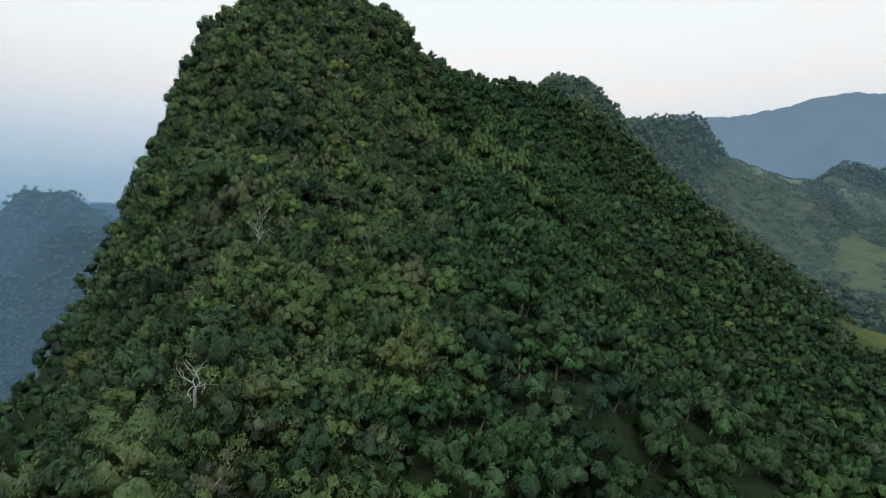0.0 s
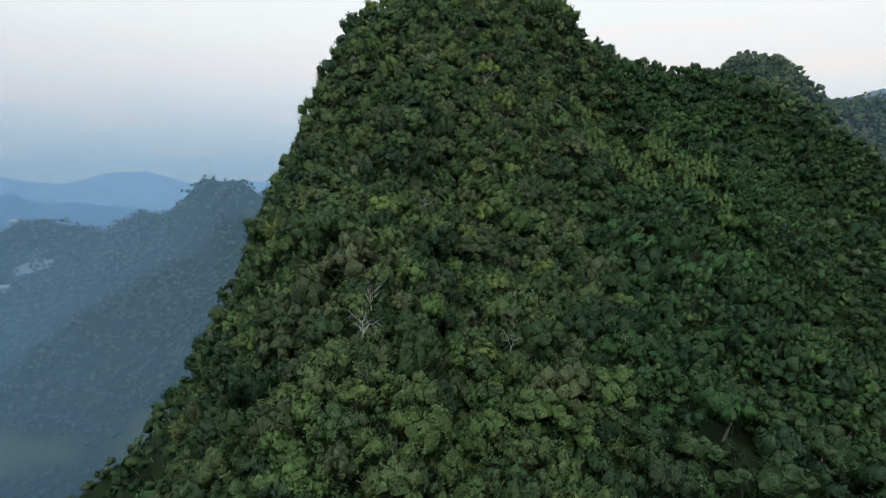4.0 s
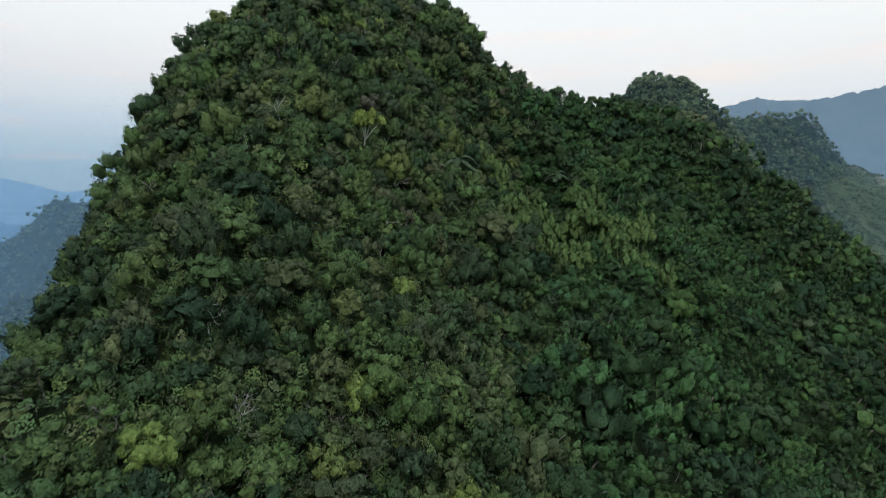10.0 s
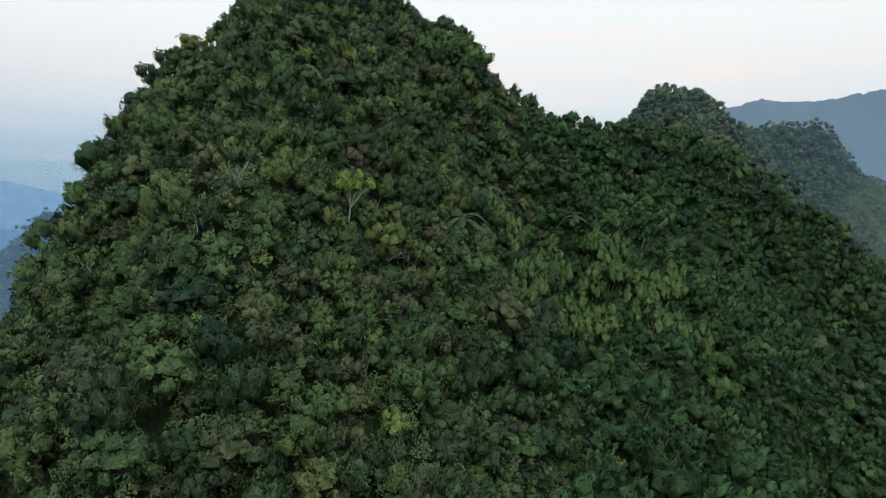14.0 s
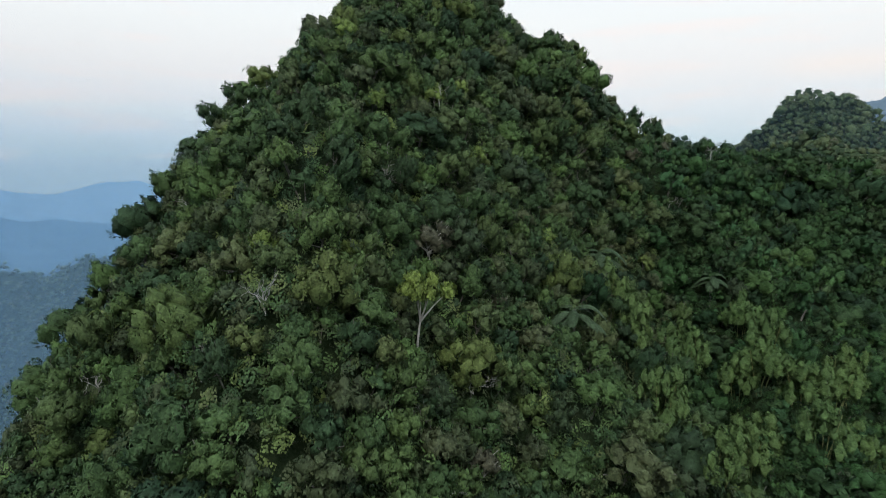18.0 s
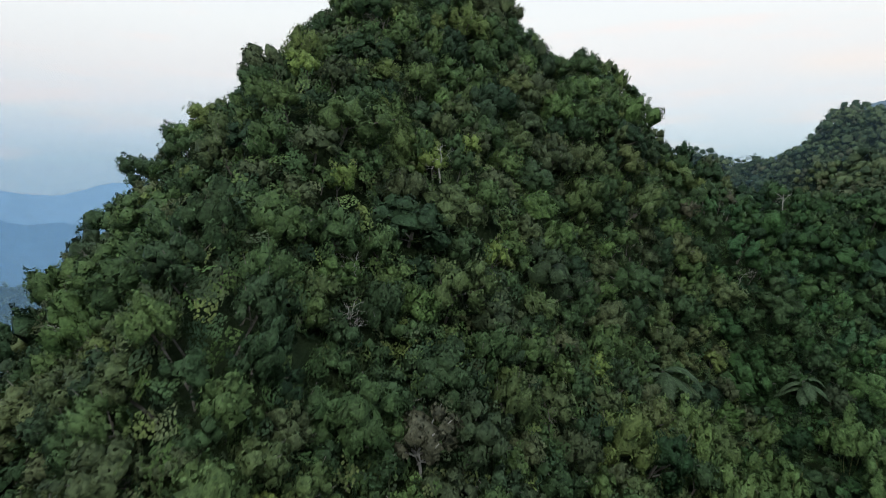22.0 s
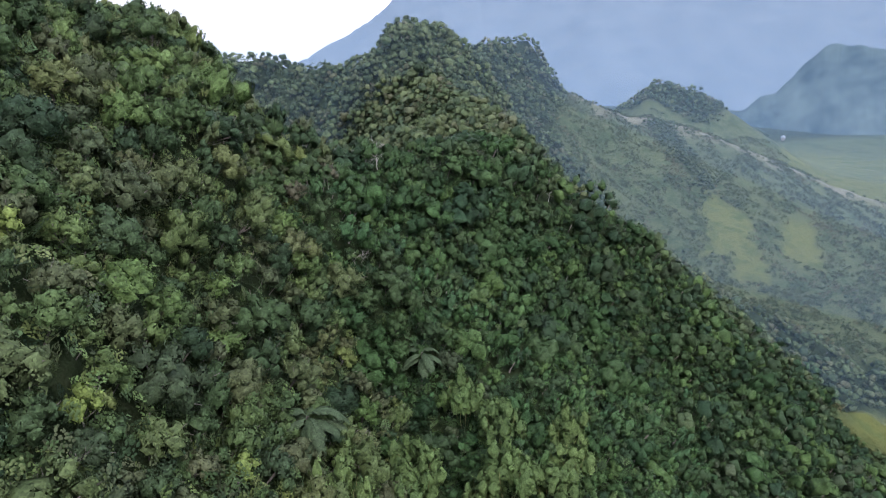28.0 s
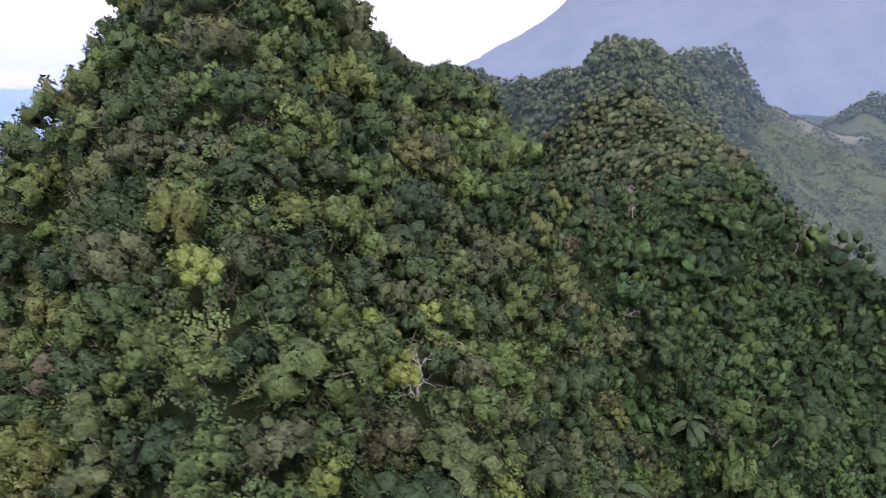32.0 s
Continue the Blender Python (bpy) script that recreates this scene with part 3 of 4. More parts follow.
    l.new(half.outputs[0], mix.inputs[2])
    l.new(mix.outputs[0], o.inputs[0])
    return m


haze_sheet_mat = haze_sheet_material()
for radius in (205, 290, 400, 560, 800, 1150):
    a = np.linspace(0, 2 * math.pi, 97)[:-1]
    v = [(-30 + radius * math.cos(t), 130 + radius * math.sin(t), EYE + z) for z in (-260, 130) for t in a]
    me = bpy.data.meshes.new("haze_sheet")
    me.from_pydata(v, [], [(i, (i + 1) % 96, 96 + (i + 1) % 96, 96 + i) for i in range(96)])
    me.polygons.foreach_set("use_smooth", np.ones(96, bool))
    me.materials.append(haze_sheet_mat)
    tagged(new("haze_sheet", me), "see-through blue sheet imitating evening haze in the valleys", "haze", kind="structure")


# ---------------------------------------------------------------- plants: quads of leaf and wood
def unit(v):
    return v / np.maximum(np.linalg.norm(v, axis=-1, keepdims=True), 1e-9)


def leaf_quads(r, at, out, size, droop=0.35, loose=0.55):
    """Folded leaf sprays at the points at, that face out."""
    n = len(at)
    nrm = unit(out + r.normal(0, loose, (n, 3)))
    tip = unit(np.cross(nrm, r.normal(0, 1, (n, 3))) + np.array((0, 0, -droop)))
    side = unit(np.cross(nrm, tip))
    s = (size * r.uniform(0.65, 1.35, n))[:, None]
    fold = nrm * s * 0.12
    return np.stack([at - side * s * 0.46 - fold, at + tip * s * 0.55, at + side * s * 0.46 - fold, at - tip * s * 0.5], 1)


def loose(quads):
    """Quads as geometry: corner points and faces."""
    return quads.reshape(-1, 3), np.arange(len(quads) * 4).reshape(-1, 4)


def merged(*pieces):
    """Several pieces of geometry as one: points, faces and, where all have them, the way that each point faces."""
    v, f, n = [], [], 0
    for p in pieces:
        v.append(p[0])
        f.append(p[1] + n)
        n += len(p[0])
    if all(len(p) > 2 for p in pieces):
        return np.concatenate(v), np.concatenate(f), np.concatenate([p[2] for p in pieces])
    return np.concatenate(v), np.concatenate(f)


def ball(r, centre, radius, rings, segs, squash=0.8, rough=0.12):
    """The dense leafy inside of a lobe, uneven and smooth."""
    th, ph = np.linspace(0.08, 0.86, rings + 1) * math.pi, np.linspace(0, 2 * math.pi, segs + 1)[:-1] + r.uniform(0, 6)
    g = np.stack([np.sin(th)[:, None] * np.cos(ph), np.sin(th)[:, None] * np.sin(ph), np.cos(th)[:, None] * squash + 0 * ph], -1)
    g = centre + g * radius * (1 + r.normal(0, rough, g.shape[:2]))[..., None]
    k = np.arange(rings)[:, None] * segs + np.arange(segs)[None]
    n = np.arange(rings)[:, None] * segs + (np.arange(segs)[None] + 1) % segs
    f = np.stack([k, k + segs, n + segs, n], -1).reshape(-1, 4)
    return g.reshape(-1, 3), np.concatenate([f, [[0, 1, segs // 2, segs - 1]]])


def facing(r, geo, lobe, heart, each=1):
    """Adds to a bunch of leaves the way that it faces: out of its lobe and out of the crown."""
    v = geo[0]
    n = unit(0.55 * unit(v - lobe) + 0.6 * unit(v - heart) + np.repeat(r.normal(0, 0.34, (-(-len(v) // each), 3)), each, 0)[:len(v)])
    return geo[0], geo[1], n


def tube_quads(a, b, ra, rb, sides=4):
    a, b = np.array(a, float), np.array(b, float)
    d = unit(b - a)
    x = unit(np.cross(d, (0.31, 0.87, 0.38)))
    y = np.cross(d, x)
    t = np.linspace(0, 2 * math.pi, sides + 1)[:-1]
    ring = np.cos(t)[:, None] * x + np.sin(t)[:, None] * y
    lo, hi = a + ring * ra, b + ring * rb
    return np.stack([lo, np.roll(lo, -1, 0), np.roll(hi, -1, 0), hi], 1)


def limb(r, a, b, ra, rb, bend, parts=3, sides=4):
    """A crooked limb from a to b."""
    a, b = np.array(a, float), np.array(b, float)
    pts = [a + (b - a) * k / parts + (r.normal(0, bend, 3) if 0 < k < parts else 0) for k in range(parts + 1)]
    return np.concatenate([tube_quads(p, q, ra + (rb - ra) * k / parts, ra + (rb - ra) * (k + 1) / parts, sides) for k, (p, q) in enumerate(zip(pts, pts[1:]))])


def lobes_of(r, kind, radius, n):
    """Centres and radii of a crown's lobes."""
    if kind == "column":
        z = np.sort(r.uniform(0.2, 4.0, n))
        c = np.stack([r.normal(0, 0.42 * radius, n), r.normal(0, 0.42 * radius, n), z], -1)
        return c, radius * r.uniform(0.22, 0.34, n) * (0.8 + 0.12 * z)
    if kind == "plume":
        a = r.uniform(0, 6.283, n)
        d = radius * np.sqrt(r.uniform(0, 1, n)) * 0.85
        c = np.stack([d * np.cos(a), d * np.sin(a), 4.4 - d * 0.95 + r.normal(0, 0.7, n)], -1)
        return c, radius * r.uniform(0.17, 0.30, n)
    # a dome of bunches round a bulging middle
    k = np.arange(n) + 0.5
    up = 1 - 1.5 * k / n
    a = k * 2.39996 + r.normal(0, 0.35, n)
    flat = np.sqrt(np.maximum(0, 1 - up ** 2))
    reach = r.uniform(0.55, 0.82, n)
    tall = 1.2 if kind == "flat" else 1.9
    lean = r.normal(0, 0.16, 2) * radius
    c = np.stack([flat * np.cos(a) * radius * reach + lean[0] * up, flat * np.sin(a) * radius * reach + lean[1] * up, (3.1 if kind == "flat" else 2.5) + up * tall * reach + r.normal(0, 0.12, n)], -1)
    return c, radius * r.uniform(0.28, 0.46, n) * (10 / n) ** 0.3


def bunch(r, centre, radius, heart, n, leaf, core, squash, droop, others=None):
    """A rounded bunch of leaves: its dense inside and the loose sprays all over it."""
    d = unit(r.normal(0, 1, (n, 3)) + (0, 0, 0.4))
    p = centre + d * radius * np.array((1, 1, squash)) * r.uniform(0.78, 1.16, (n, 1))
    if others is not None:
        gap = np.linalg.norm(p[:, None] - others[0][None], axis=2) / others[1]
        p, d = p[gap.min(1) > 0.82], d[gap.min(1) > 0.82]
    q = loose(leaf_quads(r, p, d, leaf, droop, 0.5))
    body = facing(r, ball(r, centre, radius * 0.82, core[0], core[1], squash, 0.15), centre, heart)
    return merged(facing(r, q, centre, heart, 4), body), np.concatenate([np.ones(len(p)), np.full(len(body[1]), 0.55)])


def plant(seed, kind, radius, leaves, leaf, lobes=16, core=(2, 5), twigs=0.3):
    """One tree at the origin: leaf quads and wood quads."""
    r = np.random.default_rng(seed)
    c, rad = lobes_of(r, kind, radius, lobes)
    share = rad ** 2 / np.sum(rad ** 2)
    hanging = kind in ("column", "plume")
    heart = np.array((0, 0, c[:, 2].mean() - 0.5))
    made = []
    for k in range(len(c)):
        rest = np.arange(len(c)) != k
        made.append(bunch(r, c[k], rad[k], c[k] + (0, 0, -1) if hanging else heart, int(leaves * share[k] * 1.35) + 2, leaf, core, 1.6 if hanging else 0.85, 1.4 if hanging else 0.35, (c[rest], rad[rest])))
    if not hanging and lobes > 4:
        body = facing(r, ball(r, np.array((0, 0, c[:, 2].mean())), radius * 0.5, 2, 5, 0.5 * np.ptp(c[:, 2]) / (2 * radius * 0.5) + 0.2, 0.14), heart, heart)
        made.append((body, np.full(len(body[1]), 0.55)))
    wood = [limb(r, (0, 0, -1.2), (r.normal(0, 0.2), r.normal(0, 0.2), 2.0), 0.14, 0.10, 0.12, 2, 4)]
    top = wood[0][-1, 2]
    for k in range(len(c)):
        if r.random() < twigs:
            tip = c[k] + unit(c[k] - np.array((0, 0, 1.6))) * rad[k] * r.uniform(0.7, 1.3)
            wood.append(limb(r, (top[0], top[1], r.uniform(1.0, 2.0)), tip, 0.07, 0.024, 0.14, 2, 3))
    return merged(*[g for g, _ in made]), loose(np.concatenate(wood)), np.concatenate([k for _, k in made])


def bare_plant(seed, height, twiggy=5, spread_out=0.62):
    """A leafless tree: trunk and forking branches."""
    r = np.random.default_rng(seed)
    out = []

    def grow(a, d, length, rad, depth):
        b = a + d * length
        out.append(limb(r, a, b, max(rad, 0.012), max(rad * 0.62, 0.008), length * 0.09, 2, 4 if depth < 2 else 3))
        if depth >= 4:
            return
        for _ in range(int(r.integers(2, 4 if depth < 3 else 3))):
            nd = unit(d + r.normal(0, spread_out, 3) + (0, 0, 0.18))
            grow(a + (b - a) * r.uniform(0.55, 1.0), nd, length * r.uniform(0.62, 0.92), rad * 0.6, depth + 1)

    grow(np.array((0, 0, -0.6)), unit(np.array((r.normal(0, 0.15), r.normal(0, 0.15), 1.0))), height * 0.27, 0.12, 0)
    return np.concatenate(out)


def quad_mesh(name, geo, mats, index=None, tint=None, cut=None):
    """A mesh of four-sided faces."""
    v, f = np.ascontiguousarray(geo[0], np.float32), np.ascontiguousarray(geo[1], np.int32)
    n = len(f)
    me = bpy.data.meshes.new(name)
    me.vertices.add(len(v))
    me.vertices.foreach_set("co", v.reshape(-1))
    me.loops.add(n * 4)
    me.loops.foreach_set("vertex_index", f.reshape(-1))
    me.polygons.add(n)
    me.polygons.foreach_set("loop_start", np.arange(n, dtype=np.int32) * 4)
    me.polygons.foreach_set("use_smooth", np.ones(n, bool))
    if index is not None:
        me.polygons.foreach_set("material_index", np.ascontiguousarray(index, np.int32))
    if tint is not None:
        me.attributes.new("tint", "FLOAT", "FACE").data.foreach_set("value", np.ascontiguousarray(tint, np.float32))
    if len(geo) > 2:
        me.attributes.new("custom_normal", "FLOAT_VECTOR", "POINT").data.foreach_set("vector", np.ascontiguousarray(geo[2], np.float32).reshape(-1))
    if cut is not None:
        me.attributes.new("cut", "FLOAT", "FACE").data.foreach_set("value", np.ascontiguousarray(cut, np.float32))
    me.update(calc_edges=True)
    for m in mats:
        me.materials.append(m)
    return me


def part(name, geo, mat, parent, label="", cut=None):
    ob = new(name, quad_mesh(name, geo, [mat], None, None, cut))
    ob.parent = parent
    return tagged(ob, label)


def thing(name, label, category, group="", **parts_of):
    """An Empty at the foot of a plant, with its parts."""
    root = new(name)
    root.empty_display_size = 0.3
    tagged(root, label, category, group)
    for part_name, (geo, mat, *cut) in parts_of.items():
        part(part_name, geo, mat, root, "", *cut)
    return root


# ---------------------------------------------------------------- where the trees stand
def scatter(r, box, tries, radii, placed, grid, cell, keep, pack=0.72):
    """Throws crowns of the given radii on the land, none nearer than their radii allow."""
    x, y = r.uniform(box[0], box[1], tries), r.uniform(box[2], box[3], tries)
    ok = keep(x, y)
    x, y = x[ok], y[ok]
    z = land(x, y)
    rad = r.uniform(radii[0], radii[1], len(x))
    ci = np.floor(np.stack([x, y, z], -1) / cell).astype(int)
    near = [(a, b, c) for a in (-1, 0, 1) for b in (-1, 0, 1) for c in (-1, 0, 1)]
    for k in range(len(x)):
        i, j, h = ci[k]
        px, py, pz, pr = x[k], y[k], z[k], rad[k]
        clear = True
        for a, b, c in near:
            for ox, oy, oz, orad in grid.get((i + a, j + b, h + c), ()):
                if (px - ox) ** 2 + (py - oy) ** 2 + (pz - oz) ** 2 < (pack * (pr + orad)) ** 2:
                    clear = False
                    break
            if not clear:
                break
        if clear:
            t = (px, py, pz, pr)
            grid.setdefault((i, j, h), []).append(t)
            placed.append(t)


def tilts(x, y, share):
    """Turns that lean a plant downhill by a share of the slope."""
    gx, gy = (land(x + 1.5, y) - land(x - 1.5, y)) / 3, (land(x, y + 1.5) - land(x, y - 1.5)) / 3
    g = np.hypot(gx, gy)
    th = share * np.arctan(g)
    ux, uy = -gx / np.maximum(g, 1e-6), -gy / np.maximum(g, 1e-6)
    c, s = np.cos(th), np.sin(th)
    m = np.zeros(np.shape(x) + (3, 3))
    ax, ay = -uy, ux
    m[..., 0, 0], m[..., 0, 1], m[..., 0, 2] = c + ax * ax * (1 - c), ax * ay * (1 - c), ay * s
    m[..., 1, 0], m[..., 1, 1], m[..., 1, 2] = ax * ay * (1 - c), c + ay * ay * (1 - c), -ax * s
    m[..., 2, 0], m[..., 2, 1], m[..., 2, 2] = -ay * s, ax * s, c
    return m


def away(x, y, ox=-12, oy=90):
    """True on slopes that face away from the spur and are never in sight."""
    gx, gy = (land(x + 3, y) - land(x - 3, y)) / 6, (land(x, y + 3) - land(x, y - 3)) / 6
    g = np.hypot(gx, gy)
    vx, vy = ox - x, oy - y
    return (g > 0.35) & (-(gx * vx + gy * vy) / np.maximum(g * np.hypot(vx, vy), 1e-6) < -0.3)


def turned(scale, turn, tilt):
    """Matrices that size, turn and lean a plant."""
    m = np.zeros((len(turn), 3, 3))
    c, s = np.cos(turn), np.sin(turn)
    m[:, 0, 0], m[:, 0, 1], m[:, 1, 0], m[:, 1, 1], m[:, 2, 2] = c * scale[:, 0], -s * scale[:, 0], s * scale[:, 0], c * scale[:, 0], scale[:, 1]
    return tilt @ m


def joined(name, label, category, variants, at, scale, turn, which, tints, mats, lean=0.4):
    """All trees of a stand in one mesh, each its own size, turn and hue."""
    pieces, index, tint, cuts = [], [], [], []
    mat = turned(scale, turn, tilts(at[:, 0], at[:, 1], lean)).astype(np.float32)
    for k, (leaf, wood, cut) in enumerate(variants):
        sel = np.nonzero(which == k)[0]
        if not len(sel):
            continue
        v, f = merged(leaf[:2], wood)
        up = np.concatenate([leaf[2], np.tile((0.0, 0.0, 1.0), (len(wood[0]), 1))]).astype(np.float32)
        q = v.astype(np.float32)[None] @ mat[sel].transpose(0, 2, 1) + at[sel][:, None, :].astype(np.float32)
        out = unit(up[None] @ (mat[sel] / np.linalg.norm(mat[sel], axis=1, keepdims=True)).transpose(0, 2, 1))
        kind = np.concatenate([np.zeros(len(leaf[1]), int), np.ones(len(wood[1]), int)])
        pieces.append((q.reshape(-1, 3), (f[None] + (np.arange(len(sel)) * len(v))[:, None, None]).reshape(-1, 4), out.reshape(-1, 3)))
        index.append(np.tile(kind, len(sel)))
        cuts.append(np.tile(np.concatenate([cut, np.zeros(len(wood[1]))]), len(sel)))
        tint.append(np.repeat(tints[sel], len(f)))
    me = quad_mesh(name, merged(*pieces), mats, np.concatenate(index), np.concatenate(tint), np.concatenate(cuts))
    return tagged(new(name, me), label, category, kind="stuff")


rng = np.random.default_rng(11)


def axis_distance(x, y, line):
    """Distance in plan from a line of points."""
    best = np.full(np.shape(x), 1e9)
    for (ax, ay), (bx, by) in zip(line[:-1], line[1:]):
        u = np.clip(((x - ax) * (bx - ax) + (y - ay) * (by - ay)) / ((bx - ax) ** 2 + (by - ay) ** 2), 0, 1)
        best = np.minimum(best, np.hypot(x - ax - u * (bx - ax), y - ay - u * (by - ay)))
    return best


SPUR = [(-16, 30), (-20, 60), (-26, 110), (-26, 145), (-14, 172)]
# trees that stand out from the rest, by where they stand and how wide they are
BAMBOO_AT = [(1.9, 169, 1.7), (18.8, 168.7, 2.2), (19.2, 163.8, 2.0), (-6.4, 159, 1.8), (7.5, 166.1, 1.6), (-1.5, 165.6, 1.8), (-5.6, 152.9, 1.8), (11.4, 170.8, 1.7), (13.7, 164.4, 2.1), (20.9, 172.7, 2.2), (7.8, 157.9, 2.0),
             (-3.4, 144.5, 1.9), (1.2, 140.8, 1.9), (5.0, 151, 1.8), (14, 157, 2.0), (24, 166, 2.0), (9.5, 176, 1.7), (2.1, 170.6, 2.2), (-8.4, 157.5, 2.0), (9.8, 166, 2.1)]
BARE_AT = [(-12.4, 52), (-16.3, 40.3), (-0.3, 94.1), (-32.2, 59.7), (-19.1, 86.6), (2.7, 103.7), (-0.3, 98.2), (-17.4, 120.7), (-17.5, 95), (-27.5, 139.7), (-16.8, 114.8), (-18.1, 130.8), (-42.5, 109.2), (-25.4, 95.8),
           (-44, 129.6), (-28.7, 121.1), (-19.9, 123.8), (-31, 117.7), (-17.3, 147), (-26, 153.5), (-22.6, 147.4), (-28.4, 143.1), (-16.7, 170.2), (9.1, 204.8), (-12.7, 174.8), (43.9, 216), (-33.9, 164.2), (-22.4, 186.9), (-28.4, 167.5),
           (0.4, 186.7), (9.5, 210.5), (-46, 126), (-40, 99), (-20, 70), (-9, 78), (-26, 79), (-12, 108)]
BARE_AT += [(8.8, 204), (-12.3, 173.6), (-24.1, 184.7), (-50, 140), (-49, 143), (-53, 150)]
BARE_AT += [(-30 + 5.3 * k % 34, 58 + 4.1 * k % 110) for k in range(10)]
RUSSET_AT = [(-22.6, 137.5, 2.2), (-16.9, 126.5, 2.0), (-43.1, 155, 2.6), (-13.9, 35.5, 2.2), (-17.7, 141, 1.6), (-4.5, 192, 1.8), (-34.3, 158, 1.6), (-8.3, 176, 1.5), (-0.1, 194.5, 1.6)]
BRIGHT_AT = [(-24.4, 85.5, 1.9), (-8, 95, 1.6), (-15.6, 98, 1.7), (4.3, 127, 1.6), (-31.5, 64, 1.8), (-15.7, 72, 1.5), (-31.2, 126, 1.6), (-14.1, 112, 1.9), (-31.5, 154.5, 1.5), (-25, 158.6, 1.6), (-35.8, 152.2, 2.1), (-46.4, 178, 1.7), (-14.9, 155.5, 1.6),
             (-19, 160, 1.6), (-28.4, 157.2, 1.3), (-21.7, 151.2, 1.4), (-26.7, 129.5, 1.3), (68.8, 150.8, 2.2), (-26.8, 154, 1.8), (-30.9, 146.9, 1.7)]
PALM_AT = [(-9.3, 164), (-11.2, 144.3), (5.9, 179.5)]
YELLOW_AT = (-21.2, 129.6)
EDGE_AT = [(-32, 46), (-35, 61), (-38, 72), (-42, 84), (-46, 95), (-48, 106), (-50, 117), (-53, 127), (-55, 138), (-57, 150), (-59, 160), (-61, 170), (-60, 182), (-56, 192), (4, 207), (17, 213.5)]


def main_hill(x, y):
    ok = (woods(x, y) > 0.45) & (x > -36 - 0.235 * (y - 40) - 14) & (x < 134) & ((y < 214) | (x > -4)) & (y > 18 + 0.55 * np.abs(x + 8) * 0.6)
    return ok & ~(away(x, y, -5, 0) & away(x, y, -22, 120) & ((x < -66) | (y > 212)))


placed, grid = [], {}
HILL = (-110, 140, 18, 250)


def reserve(x, y, radius, low=0.0):
    """Keeps a place free for a plant and gives its foot."""
    z = float(land(np.array(x), np.array(y)))
    i, j, h = (math.floor(v / 5.8) for v in (x, y, z))
    grid.setdefault((i, j, h), []).append((x, y, z, radius))
    return Vector((x, y, z - low))


feet = {"bamboo": [(reserve(x, y, r), r) for x, y, r in BAMBOO_AT], "bare": [reserve(x, y, 0.6, -1.0) for x, y in BARE_AT], "russet": [(reserve(x, y, r * 0.8, 0.5), r) for x, y, r in RUSSET_AT],
        "bright": [(reserve(x, y, r * 0.8), r) for x, y, r in BRIGHT_AT], "edge": [(reserve(x, y, 1.4, -0.2), 2.2) for x, y in EDGE_AT], "palm": [reserve(x, y, 2.0, -0.8) for x, y in PALM_AT], "yellow": reserve(*YELLOW_AT, 2.2, -1.0)}
spur_side = lambda x, y: main_hill(x, y) & (axis_distance(x, y, SPUR) < 30)
scatter(rng, (-8, 130, 96, 250), 450, (2.8, 3.3), placed, grid, 5.8, main_hill, 0.8)
scatter(rng, HILL, 2200, (2.2, 2.9), placed, grid, 5.8, main_hill, 0.76)
scatter(rng, HILL, 6000, (1.65, 2.3), placed, grid, 5.8, main_hill, 0.66)
scatter(rng, HILL, 16000, (1.2, 1.65), placed, grid, 5.8, main_hill, 0.64)
scatter(rng, (-70, 24, 18, 215), 8000, (1.1, 1.6), placed, grid, 5.8, spur_side, 0.62)
scatter(rng, (-8, 74, 96, 214), 12000, (0.9, 1.3), placed, grid, 5.8, main_hill, 0.58)
scatter(rng, (-70, 24, 18, 215), 14000, (0.8, 1.1), placed, grid, 5.8, spur_side, 0.62)
trees = np.array(placed)
tx, ty, tz, tr = trees.T
near_axis = axis_distance(tx, ty, SPUR)
detailed = (near_axis < 27) & (ty > 46) & (ty < 188)
small = tr < 1.1
cove = step(-10, 4, tx) * step(112, 130, ty) * step(62, 40, tx) * step(214, 200, ty)
draw = rng.random(len(trees))
vine = (draw < 0.42 * cove) & (ty < 196)
# the eastern side takes the greener, shade-darkened leaves
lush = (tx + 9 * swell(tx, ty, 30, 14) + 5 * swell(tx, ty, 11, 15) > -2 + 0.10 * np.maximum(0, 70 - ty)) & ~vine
turn = rng.uniform(0, 6.283, len(trees))
size_xy = tr / 2.4
size_z = (tr / 2.4) ** 0.8 * rng.uniform(0.8, 1.2, len(trees)) * np.where((rng.random(len(trees)) < 0.10) & ~vine, 1.25, 1.0) * np.where(vine, 0.82, 1.0) * (1 + 0.2 * swell(tx, ty, 15, 16))
scale = np.stack([size_xy, size_z], -1)
tints = np.clip(rng.random(len(trees)) * 0.75 + 0.25 * (0.5 + 0.5 * swell(tx, ty, 34, 12)), 0, 0.999)
at = np.stack([tx, ty, tz - 0.2 - 0.75 * np.maximum(0, 4.4 * size_z - 3.6)], -1)

broad = [plant(100 + k, "flat" if k % 5 == 3 else "round", 2.4, 310, 0.44, 8 + k % 4 * 2, (2, 4)) for k in range(12)]
broad_s = [plant(120 + k, "round", 2.4, 40, 0.8, 5, (2, 4), 0.0) for k in range(6)]
vines = [plant(140 + k, "column", 1.9, 220, 0.42, 14, (2, 5)) for k in range(5)]
broad_b = [plant(200 + k, "flat" if k % 5 == 3 else "round", 2.4, 64, 0.80, 5, (2, 4), 0.0) for k in range(8)]
broad_bs = [plant(220 + k, "round", 2.4, 16, 1.1, 3, (2, 4), 0.0) for k in range(5)]
vines_b = [plant(240 + k, "column", 1.9, 60, 0.72, 8, (2, 4), 0.0) for k in range(4)]
broad_c = [plant(300 + k, "round", 2.4, 20, 1.15, 3, (2, 4), 0.0) for k in range(6)]
